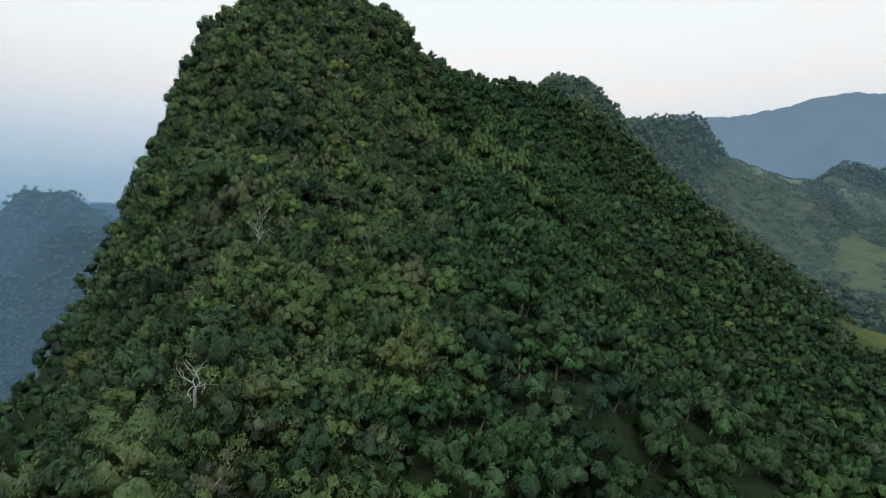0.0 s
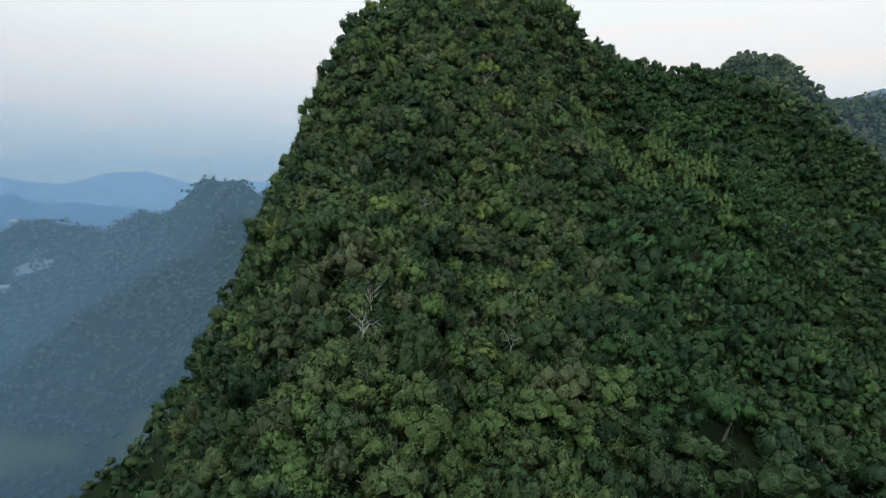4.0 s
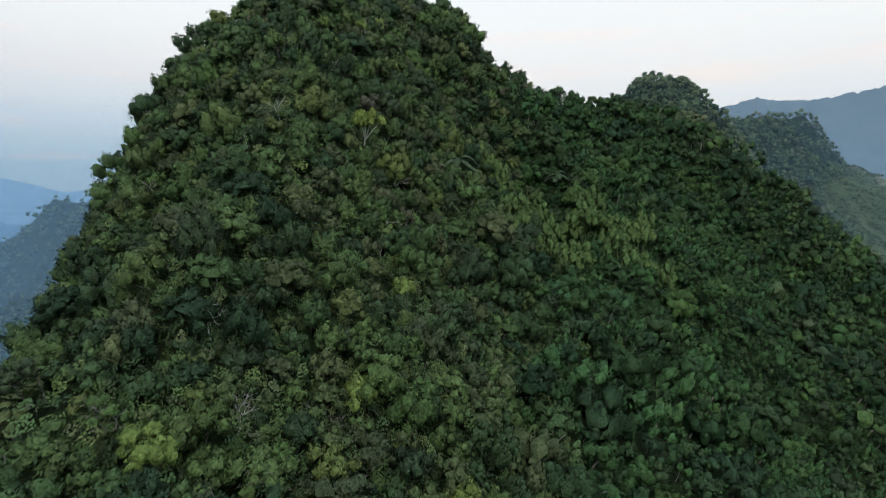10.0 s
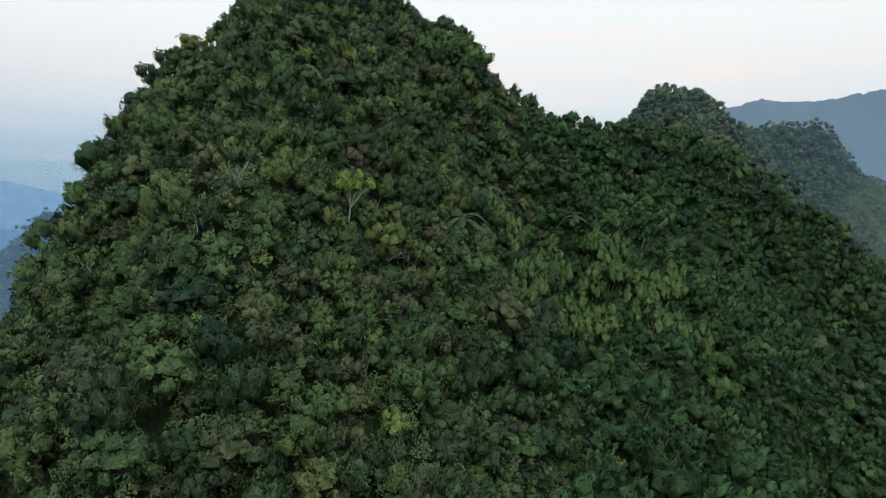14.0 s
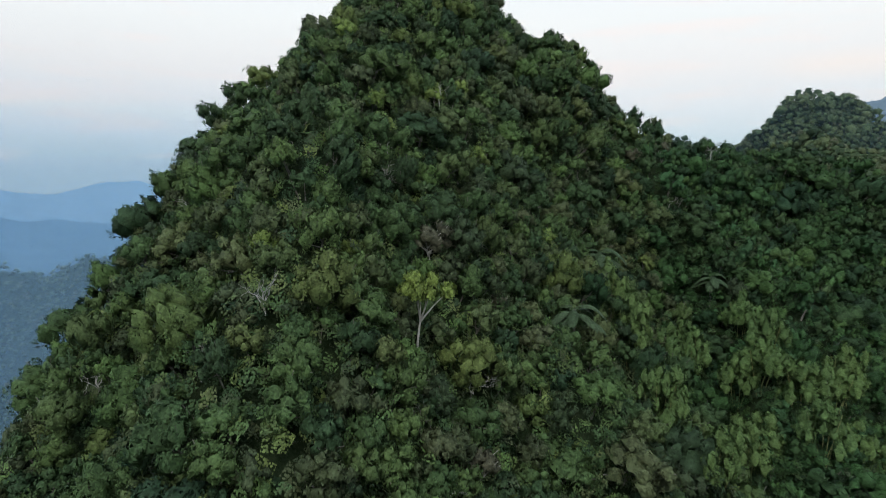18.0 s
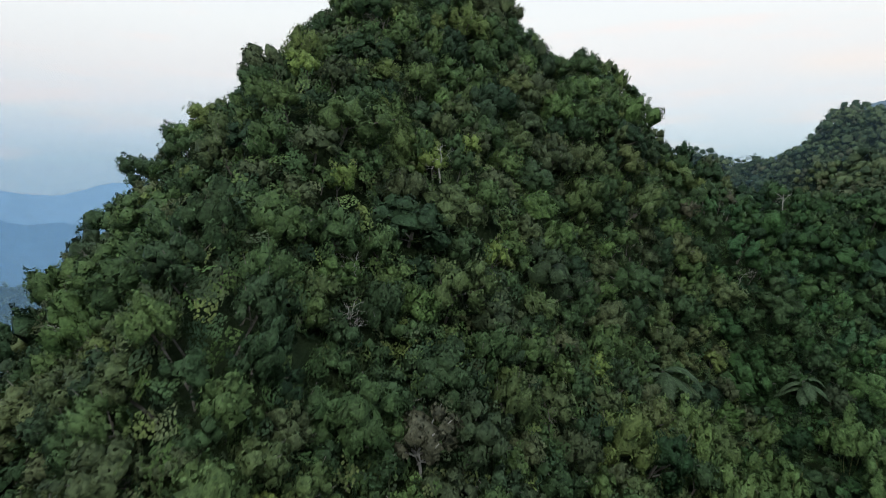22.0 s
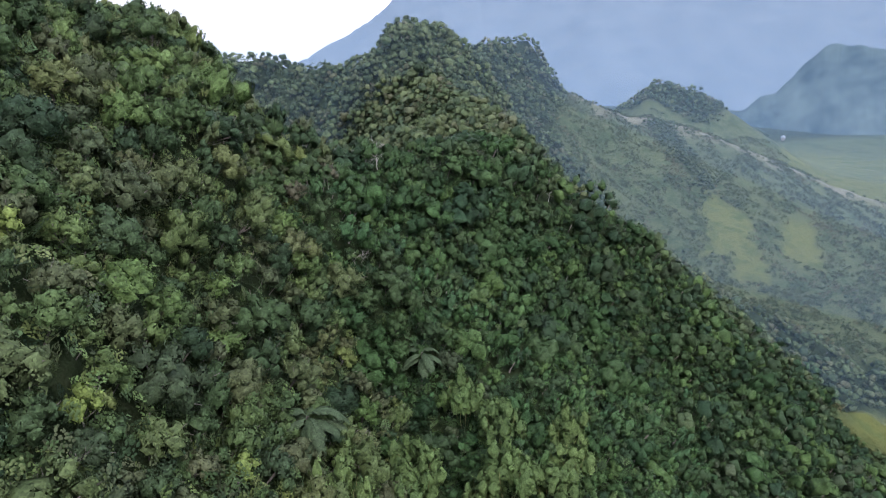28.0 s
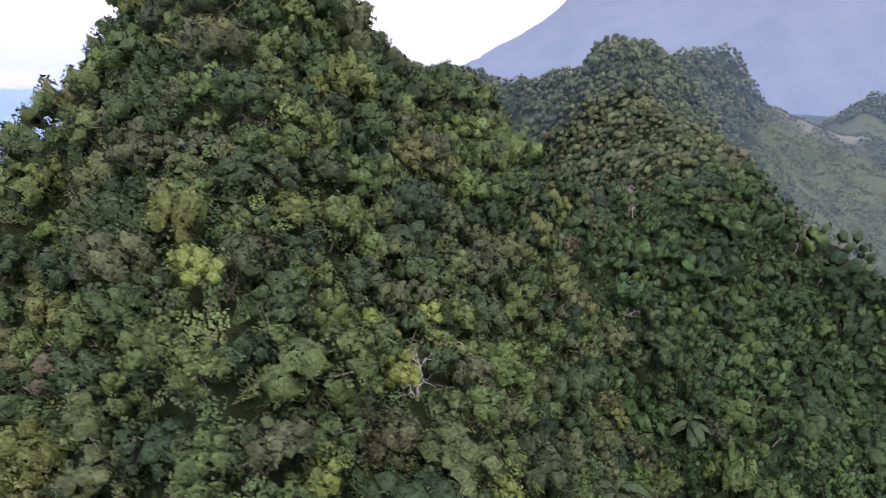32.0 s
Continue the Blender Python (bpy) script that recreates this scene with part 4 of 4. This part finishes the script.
shrubs = [plant(320 + k, "round", 2.4, 8, 1.4, 2, (2, 4), 0.0) for k in range(4)]

lean = tilts(tx, ty, 0.5)


def stance(k):
    """Where and how tree k stands."""
    turn_k = Matrix(lean[k].tolist()) @ Matrix.Rotation(turn[k], 3, "Z")
    return Matrix.LocRotScale(Vector(at[k]), turn_k.to_quaternion(), Vector((size_xy[k], size_xy[k], size_z[k])))


# the trees of the spur that stand nearest the way, one by one
close = np.nonzero(detailed & ~vine & (tr > 1.6) & (ty > 56) & (ty < 168))[0]
close = close[np.argsort(near_axis[close])][:290]
single = np.zeros(len(trees), bool)
single[close] = True
masters = [thing("broadleaf_tree", "leafy evergreen tree with a pale crooked trunk on the slope", "tree", "forest trees on the spur", trunk=(w, BARK), crown=(q, LEAF, cut)) for q, w, cut in broad[:8]]
masters += [thing("broadleaf_tree", "leafy green tree on the spur's shaded side, shade painted into its leaves", "tree", "forest trees on the spur", trunk=(w, BARK), crown=(q, LUSH_SHADED, cut)) for q, w, cut in broad[8:]]
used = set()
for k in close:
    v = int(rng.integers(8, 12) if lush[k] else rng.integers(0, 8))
    m = stance(k)
    if v not in used:
        used.add(v)
        masters[v].matrix_basis = m
    else:
        copy_thing(masters[v], m)

vine_close = np.nonzero(vine & detailed)[0][:60]
single[vine_close] = True
vine_masters = [thing("vine_draped_tree", "tree hung from top to foot with green creepers", "tree", "creeper-hung trees in the cove", trunk=(w, BARK), crown=(q, VINE, cut)) for q, w, cut in vines]
used = set()
for k in vine_close:
    v = int(rng.integers(0, len(vines)))
    m = stance(k)
    if v not in used:
        used.add(v)
        vine_masters[v].matrix_basis = m
    else:
        copy_thing(vine_masters[v], m)

# the rest of the main hill's forest
def stand(name, label, sel, variants, leaf_mat):
    if sel.any():
        joined(name, label, "forest", variants, at[sel], scale[sel], turn[sel], rng.integers(0, len(variants), int(sel.sum())), tints[sel], [leaf_mat, BARK], 0.55)


stand("spur_forest", "dense mixed evergreen forest covering the spur", detailed & ~vine & ~single & ~small & ~lush, broad, LEAF)
stand("cove_forest", "lush green forest in the cove, darkened in colour for shade", detailed & ~vine & ~single & ~small & lush, broad, LUSH_SHADED)
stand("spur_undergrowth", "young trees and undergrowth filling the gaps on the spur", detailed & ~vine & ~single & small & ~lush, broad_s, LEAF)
stand("cove_undergrowth", "lush young trees filling the gaps in the cove", detailed & ~vine & ~single & small & lush, broad_s, LUSH_SHADED)
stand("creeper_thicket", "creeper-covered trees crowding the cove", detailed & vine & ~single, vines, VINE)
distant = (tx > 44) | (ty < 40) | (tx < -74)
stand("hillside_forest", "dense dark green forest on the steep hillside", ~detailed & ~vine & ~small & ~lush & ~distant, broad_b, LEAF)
stand("eastern_forest", "lush green forest on the flank, darkened in colour for shade", ~detailed & ~vine & ~small & lush & ~distant, broad_b, LUSH_SHADED)
stand("valley_side_forest", "lush forest on the lower slopes above the valley, shade-darkened in colour", ~detailed & ~vine & ~small & lush & distant, broad_c, LUSH_SHADED)
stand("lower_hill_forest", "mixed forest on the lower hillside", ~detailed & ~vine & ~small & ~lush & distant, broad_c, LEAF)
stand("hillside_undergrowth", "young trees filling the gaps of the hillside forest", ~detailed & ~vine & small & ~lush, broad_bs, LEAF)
stand("eastern_undergrowth", "lush young trees on the shaded flank", ~detailed & ~vine & small & lush, broad_bs, LUSH_SHADED)
stand("hillside_creepers", "creeper-hung trees on the steep hillside", ~detailed & vine, vines_b, VINE)

# far hills
def far_keep(x, y):
    return (woods(x, y) > 0.5) & (~away(x, y) | (canopy(x, y) > 38)) & ((y > 244) | (x > 134)) & (canopy(x, y) > -58)


far, fgrid = [], {}
scatter(rng, (8, 130, 240, 370), 3500, (2.3, 3.0), far, fgrid, 6, far_keep, 0.6)
scatter(rng, (8, 130, 240, 370), 7000, (1.5, 2.2), far, fgrid, 6, far_keep, 0.54)
scatter(rng, (-60, 240, 225, 530), 9000, (2.2, 3.0), far, fgrid, 6, far_keep, 0.54)
scatter(rng, (30, 90, 300, 360), 2500, (1.3, 1.8), far, fgrid, 6, far_keep, 0.54)
scatter(rng, (290, 420, 480, 580), 2500, (1.6, 3), far, fgrid, 8, lambda x, y: np.hypot(x - 350, y - 538) < 44)
n_east = len(far)
scatter(rng, (-640, -130, 200, 560), 14000, (2.4, 3.6), far, fgrid, 8, lambda x, y: (woods(x, y) > 0.5) & ~away(x, y) & (canopy(x, y) > -150), 0.46)
far = np.array(far)
far_kinds = [(q, (w[0][:16], w[1][:4]), cut) for q, w, cut in [plant(360 + k, "round", 2.4, 26, 0.85, 4, (3, 5), 0.0) for k in range(6)]]
knoll_kinds = [(q, (w[0][:16], w[1][:4]), cut) for q, w, cut in [plant(340 + k, "round", 2.4, 5, 1.5, 2, (2, 4), 0.0) for k in range(4)]]
fr = far[:, 3]
fscale = np.stack([fr / 2.4 * 1.15, (fr / 2.4) ** 0.85 * rng.uniform(0.7, 1.2, len(far))], -1)
east = np.arange(len(far)) < n_east
for name, label, sel in (("far_hill_forest", "forest on the rounded limestone hills behind", east), ("karst_forest", "dark forest on the limestone knolls across the valley", ~east)):
    joined(name, label, "forest", far_kinds if name[0] == "f" else knoll_kinds, far[sel][:, :3] - np.outer(0.7 * np.maximum(0, 4.3 * fscale[sel][:, 1] - 4.6) + (0.8 if name[0] == "f" else 1.6), (0, 0, 1)), fscale[sel], rng.uniform(0, 6.283, int(sel.sum())), rng.integers(0, 6 if name[0] == "f" else 4, int(sel.sum())), rng.random(int(sel.sum())), [HAZED_LEAF, BARK], 0.75)

# the forest goes on round the foot of the hill
outer = []
scatter(rng, (-150, 150, -90, 260), 5200, (2.4, 3.8), outer, grid, 5.8, lambda x, y: (woods(x, y) > 0.45) & ~main_hill(x, y) & (y < 244), 0.58)
outer = np.array(outer)
oscale = np.stack([outer[:, 3] / 2.4, (outer[:, 3] / 2.4) ** 0.6 * rng.uniform(0.8, 1.2, len(outer))], -1)
joined("foothill_forest", "closed forest round the foot of the hill", "forest", shrubs, outer[:, :3] - (0, 0, 0.6), oscale, rng.uniform(0, 6.283, len(outer)), rng.integers(0, len(shrubs), len(outer)), rng.random(len(outer)), [LUSH_SHADED, BARK])

# bushes on the grass slopes
def bushy(x, y):
    band = np.exp(-((x - 262 + 0.35 * (440 - y)) / 16) ** 2) * (y < 446) * (y > 330)
    return (woods(x, y) < 0.5) & (crops(x, y) < 0.4) & (swell(x, y, 55, 21) + 0.5 * swell(x, y, 19, 22) - 0.25 + 1.2 * band + 0.9 * step(230, 180, x) * step(320, 240, y) + 0.4 * step(330, 260, y) > 0.5)


bush, bgrid = [], {}
scatter(rng, (90, 420, 120, 520), 6500, (0.6, 1.9), bush, bgrid, 4, bushy)
scatter(rng, (200, 300, 330, 450), 3000, (1.4, 2.8), bush, bgrid, 4, lambda x, y: (np.abs(x - 262 + 0.35 * (440 - y) + 5 * swell(x, y, 25, 23)) < 9) & (y < 443) & (crops(x, y) < 0.3), 0.55)
scatter(rng, (-620, -120, 150, 560), 9000, (2.4, 4.4), bush, bgrid, 9, lambda x, y: (woods(x, y) < 0.5) & (crops(x, y) < 0.35) & (np.hypot(x + 450, y - 450) > 19) & (np.hypot(x + 415, y - 405) > 15), 0.52)
bush = np.array(bush)
low_shrubs = [(q, (w[0][:16], w[1][:4]), cut) for q, w, cut in shrubs]
bscale = np.stack([bush[:, 3] / 2.4, bush[:, 3] / 2.4 * 0.8], -1)
joined("valley_bushes", "scattered dark green bushes on grass slopes", "bushes", low_shrubs, bush[:, :3] - np.stack([0 * bush[:, 3], 0 * bush[:, 3], 0.35 * bush[:, 3]], -1), bscale, rng.uniform(0, 6.283, len(bush)), rng.integers(0, len(shrubs), len(bush)), rng.random(len(bush)), [BUSH, BARK])

# low growth under the trees
def undergrowth(name, label, box, tries, keep, size, mat, seed):
    """Leafy sprays that lie on the slope between the trunks."""
    r = np.random.default_rng(seed)
    x, y = r.uniform(box[0], box[1], tries), r.uniform(box[2], box[3], tries)
    ok = keep(x, y) & (woods(x, y) > 0.45)
    x, y = x[ok], y[ok]
    gx, gy = (land(x + 1, y) - land(x - 1, y)) / 2, (land(x, y + 1) - land(x, y - 1)) / 2
    p = np.stack([x, y, land(x, y)], -1)
    d = unit(np.stack([-gx, -gy, 0.8 + 0 * gx], -1))
    p = p + d * r.uniform(0.1, 1.4, (len(x), 1)) * size
    q = leaf_quads(r, p, d, size, 0.5, 0.5)
    tagged(new(name, quad_mesh(name, loose(q), [mat], None, r.random(len(x)), np.ones(len(x)))), label, "undergrowth", kind="stuff")


undergrowth("ground_cover", "ferns and low leafy growth under the trees", (-70, 6, 20, 205), 52000, lambda x, y: (axis_distance(x, y, SPUR) < 40) & (x + 6 * swell(x, y, 30, 14) < 0), 1.3, LEAF, 71)
undergrowth("cove_cover", "lush ferns and creepers on the cove's floor", (-12, 84, 84, 216), 52000, lambda x, y: (x + 6 * swell(x, y, 30, 14) >= 0) & ~away(x, y, -22, 120), 1.3, LUSH_SHADED, 72)
undergrowth("hill_cover", "low leafy growth on the hills behind", (0, 150, 225, 420), 26000, lambda x, y: (canopy(x, y) > -45) & ~away(x, y), 1.9, HAZED_LEAF, 73)

# tall grass and weeds on the open slopes
gx, gy = rng.uniform(105, 400, 60000), rng.uniform(150, 480, 60000)
ok = (woods(gx, gy) < 0.5) & (crops(gx, gy) < 0.5) & (swell(gx, gy, 26, 41) + 0.6 * swell(gx, gy, 9, 42) > -0.35)
gx, gy = gx[ok], gy[ok]
gp = np.stack([gx, gy, land(gx, gy) + 0.45], -1)
gq = leaf_quads(rng, gp, np.tile((-0.5, -1.0, 0.6), (len(gx), 1)), 1.9, -1.2, 0.5)
tagged(new("tall_grass", quad_mesh("tall_grass", loose(gq), [REED], None, np.clip(0.5 + 0.35 * swell(gx, gy, 40, 43) + rng.normal(0, 0.12, len(gx)), 0, 0.99), np.ones(len(gx)))), "tall grey-green grass and weeds on the open slopes", "grass", kind="stuff")


# ---------------------------------------------------------------- trees that stand out
def put(master, foot, width, tall, angle, first):
    """Stands a plant, or a copy of it, on its foot."""
    m = Matrix.LocRotScale(foot, Euler((0, 0, angle)), Vector((width, width, tall)))
    if first:
        master.matrix_basis = m
        return master
    return copy_thing(master, m)


def set_of(masters, at_list, width_of, tall_of, tilt=0):
    """Stands copies of the masters at all places of the list in turn."""
    for k, item in enumerate(at_list):
        foot, radius = item if isinstance(item, tuple) else (item, 1.0)
        put(masters[k % len(masters)], foot, width_of(radius), tall_of(radius), k * 2.4, k < len(masters))


def bare_master(seed, height, mat):
    q = bare_plant(seed, height)
    return thing("bare_tree", "leafless tree with bleached grey branches above the canopy", "tree", "bare trees on the hill", trunk=(loose(q[:8]), mat), branch=(loose(q[8:]), mat))


set_of([bare_master(500 + k, 6.2 + 0.4 * (k % 3), PALE_BARK if k % 2 else BARK) for k in range(6)], feet["bare"], lambda r: rng.uniform(0.7, 1.0), lambda r: rng.uniform(0.62, 0.85))

for k, (x, y, wide) in enumerate(((9.6, 212.4, 1.5), (12.4, 213.2, 1.15))):
    tree = bare_master(515 + k, 6.4, PALE_BARK)
    put(tree, Vector((x, y, float(land(np.array(x), np.array(y))) + 1.6)), wide, 0.95, k * 1.7, True)

bright = [plant(520 + k, "round", 2.4, 260, 0.46, 13, (2, 5)) for k in range(3)]
set_of([thing("fresh_green_tree", "tree with a bright fresh green crown among darker ones", "tree", "bright green trees", trunk=(w, BARK), crown=(q, BRIGHT, cut)) for q, w, cut in bright], feet["bright"], lambda r: 1.0 * r / 2.4, lambda r: 0.9 * r / 2.4 + 0.12)

edge = [plant(530 + k, "flat", 2.4, 240, 0.46, 9 + 2 * k, (2, 5), 0.8) for k in range(4)]
set_of([thing("spreading_tree", "tall crooked tree with a flat spreading crown on the cliff edge", "tree", "spreading trees on the cliff edge", trunk=(w, BARK), crown=(q, LEAF, cut)) for q, w, cut in edge], feet["edge"], lambda r: rng.uniform(0.55, 0.8), lambda r: rng.uniform(0.75, 1.0))

russet = [plant(540 + k, "round", 2.4, 230, 0.44, 14, (2, 5), 0.9) for k in range(3)]
set_of([thing("dry_tree", "half-bare tree with dry reddish brown leaves", "tree", "dry brown trees", trunk=(w, PALE_BARK), crown=(q, RUSSET, cut)) for q, w, cut in russet], feet["russet"], lambda r: 0.95 * r / 2.4, lambda r: 0.8 * r / 2.4 + 0.15)

# the yellow-green umbrella tree with its pale leaning stem
r = np.random.default_rng(560)
c = np.stack([r.uniform(-1.9, 1.9, 13), r.uniform(-1.3, 1.3, 13), 4.5 + r.normal(0, 0.28, 13)], -1) + (0.5, -0.5, 0)
pads = [bunch(r, p, r.uniform(0.62, 0.95), p - (0, 0, 1), 90, 0.36, (2, 5), 0.5, 0.2) for p in c]
bunches, bunch_cut = merged(*[g for g, _ in pads]), np.concatenate([k for _, k in pads])
stem = np.concatenate([limb(r, (-0.6, 0, -0.8), (-0.2, -0.4, 2.6), 0.13, 0.10, 0.05, 3, 5)] + [limb(r, (-0.2, -0.4, 2.6), p, 0.08, 0.03, 0.08, 2, 4) for p in c[::2]])
yellow = thing("umbrella_tree", "slender pale-stemmed tree with a flat yellow-green crown", "tree", trunk=(loose(stem), PALE_BARK), crown=(bunches, YELLOW, bunch_cut))
put(yellow, feet["yellow"], 0.78, 1.28, 0.3, True)


# ---------------------------------------------------------------- bamboo
def bamboo_master(seed):
    r = np.random.default_rng(seed)
    q, _, cut = plant(seed, "plume", 2.2, 560, 0.5, 34, (2, 4), 0)
    root = new("bamboo_clump")
    root.empty_display_size = 0.3
    tagged(root, "pale green feathery bamboo clump in the cove", "bamboo", "bamboo clumps")
    part("foliage", q, BAMBOO, root, "", cut)
    for k in range(6):
        a = k * 1.05 + r.normal(0, 0.2)
        part("culm", loose(limb(r, (0.25 * math.cos(a), 0.25 * math.sin(a), -0.8), (1.3 * math.cos(a), 1.3 * math.sin(a), 4.4), 0.05, 0.02, 0.06, 3, 4)), CULM, root)
    return root


CULM = plain_material("bamboo_culm", (0.16, 0.19, 0.07), (0.26, 0.25, 0.11), 8.0, 0.5)
set_of([bamboo_master(580 + k) for k in range(3)], feet["bamboo"], lambda r: 1.25 * r / 2.2, lambda r: 1.05 + 0.15 * rng.random())


# ---------------------------------------------------------------- palms
def frond_quads(r, length, angle, rise):
    """An arching palm leaf: a stalk with two rows of hanging leaflets."""
    out, n = [], 15
    d = np.array((math.cos(angle), math.sin(angle), 0))
    side = np.array((-d[1], d[0], 0))
    pts = [d * length * (t * 0.92) + np.array((0, 0, length * (rise * t - (rise + 0.35) * t * t))) for t in np.linspace(0, 1, n)]
    for k in range(n - 1):
        out.append(tube_quads(pts[k], pts[k + 1], 0.05 * (1 - k / n) + 0.01, 0.05 * (1 - (k + 1) / n) + 0.01, 3))
        if k < 2:
            continue
        step_on = pts[k + 1] - pts[k]
        for s in (-1, 1):
            for h in (0.0, 0.33, 0.67):
                base = pts[k] + step_on * h
                long = length * 0.27 * math.sin(math.pi * (0.15 + 0.8 * k / n)) * r.uniform(0.85, 1.1)
                tip = base + side * s * long * 0.8 + unit(step_on) * long * 0.55 + np.array((0, 0, -long * 0.42))
                wide = unit(step_on) * 0.042
                out.append(np.array([[base - wide, base + wide, (base + tip) / 2 + wide * 1.6 + (0, 0, 0.06), (base + tip) / 2 - wide * 1.6 + (0, 0, 0.06)], [(base + tip) / 2 - wide * 1.6 + (0, 0, 0.06), (base + tip) / 2 + wide * 1.6 + (0, 0, 0.06), tip + wide * 0.5, tip - wide * 0.5]]))
    return np.concatenate(out)


def palm_tree(seed, foot, length, height):
    r = np.random.default_rng(seed)
    root = new("palm_tree")
    tagged(root, "fishtail palm with long arching grey-green fronds", "palm", "palms in the cove")
    part("trunk", loose(limb(r, (0, 0, -0.8), (0.1, 0, height), 0.16, 0.12, 0.04, 4, 6)), BARK, root)
    for k in range(10):
        f = part("frond", loose(frond_quads(r, length * r.uniform(0.8, 1.1), k * 2.4 + r.normal(0, 0.2), 0.75 - 0.05 * k)), PALM, root)
        f.location = (0.1, 0, height - 0.1 * k)
    root.location = foot
    return root


for k, foot in enumerate(feet["palm"]):
    palm_tree(600 + k, foot, 3.3 - 0.3 * k, 3.6)


# ---------------------------------------------------------------- fields, river and houses in the valleys
def drape(name, cx, cy, long, wide, angle, mat, label, category, seed, lift=0.25):
    """A patch of crop laid over the land, with a wandering edge."""
    r = np.random.default_rng(seed)
    n, rings = 40, 7
    t = np.linspace(0, 2 * math.pi, n + 1)[:-1]
    edge = 1 / np.maximum(np.abs(np.cos(t)), np.abs(np.sin(t))) ** 0.75 * (1 + 0.10 * np.sin(3 * t + r.uniform(0, 6)) + 0.07 * np.sin(5 * t + r.uniform(0, 6)))
    ca, sa = math.cos(angle), math.sin(angle)
    v = []
    for k in range(1, rings + 1):
        u, w = long * 0.5 * edge * np.cos(t) * k / rings, wide * 0.5 * edge * np.sin(t) * k / rings
        v.append(np.stack([cx + u * ca - w * sa, cy + u * sa + w * ca], -1))
    v = np.concatenate([[[cx, cy]]] + v)
    z = land(v[:, 0], v[:, 1]) + lift
    z[-n:] -= lift + 0.2
    f = [(0, 1 + i, 1 + (i + 1) % n) for i in range(n)]
    f += [(1 + k * n + i, 1 + (k + 1) * n + i, 1 + (k + 1) * n + (i + 1) % n, 1 + k * n + (i + 1) % n) for k in range(rings - 1) for i in range(n)]
    me = bpy.data.meshes.new(name)
    me.from_pydata(np.column_stack([v, z]).tolist(), [], f)
    me.polygons.foreach_set("use_smooth", np.ones(len(f), bool))
    me.materials.append(mat)
    return tagged(new(name, me), label, category, kind="structure")


RIPE = plain_material("ripening_crop", (0.135, 0.15, 0.045), (0.19, 0.185, 0.06), 0.5)
WATER = plain_material("pale_river", (0.16, 0.20, 0.22), (0.24, 0.28, 0.30), 0.2, 0.25, 0.05)
for k, (x, y, lo, wi, an, mat, label) in enumerate((
        (184, 318, 19, 12, 0.5, RIPE, "small ripe yellow field on the valley slope"),)):
    drape("field", x, y, lo, wi, an, mat, label, "field", 700 + k)

# ponds in the western valley
for k, (x, y, lo, wi, an) in enumerate(((-450, 450, 34, 14, 0.9), (-415, 405, 26, 10, 0.7), (-500, 492, 30, 9, 0.4))):
    drape("pond", x, y, lo, wi, an, WATER, "pale still pond in the western valley", "pond", 720 + k, 0.6)

WALL = plain_material("whitewashed_wall", (0.26, 0.25, 0.24), (0.34, 0.33, 0.31), 1.0)
ROOF = plain_material("sheet_roof", (0.30, 0.31, 0.33), (0.4, 0.41, 0.43), 1.0, 0.5)


def farm_house(x, y, long, wide, angle):
    z = float(land(np.array(x), np.array(y)))
    root = new("farm_house")
    root.matrix_basis = pose(x, y, z, 0, 0, angle)
    tagged(root, "small white farm house with a pale sheet roof", "house", "farm houses in the valley")
    bm = bmesh.new()
    bmesh.ops.create_cube(bm, size=1, matrix=Matrix.Translation((0, 0, 0.5)) @ Matrix.Diagonal((long, wide, 4.6, 1)))
    me = bpy.data.meshes.new("wall")
    bm.to_mesh(me)
    me.materials.append(WALL)
    new("wall", me).parent = root
    me = bpy.data.meshes.new("roof")
    a, b, t = long / 2 + 0.6, wide / 2 + 0.7, 0.15
    me.from_pydata([(-a, -b, 2.7), (a, -b, 2.7), (a, 0, 4.4), (-a, 0, 4.4), (a, b, 2.7), (-a, b, 2.7), (-a, -b, 2.7 - t), (a, -b, 2.7 - t), (a, 0, 4.4 - t), (-a, 0, 4.4 - t), (a, b, 2.7 - t), (-a, b, 2.7 - t)], [],
                   [(0, 1, 2, 3), (3, 2, 4, 5), (7, 6, 9, 8), (8, 9, 11, 10), (0, 6, 7, 1), (5, 4, 10, 11), (0, 3, 9, 6), (3, 5, 11, 9), (1, 7, 8, 2), (2, 8, 10, 4)])
    me.materials.append(ROOF)
    new("roof", me).parent = root


for x, y, lo, wi, an in ((560, 600, 9, 3, 40), (-420, 385, 6, 3.5, 40), (-455, 430, 5, 3.5, 15)):
    farm_house(x, y, lo, wi, an)
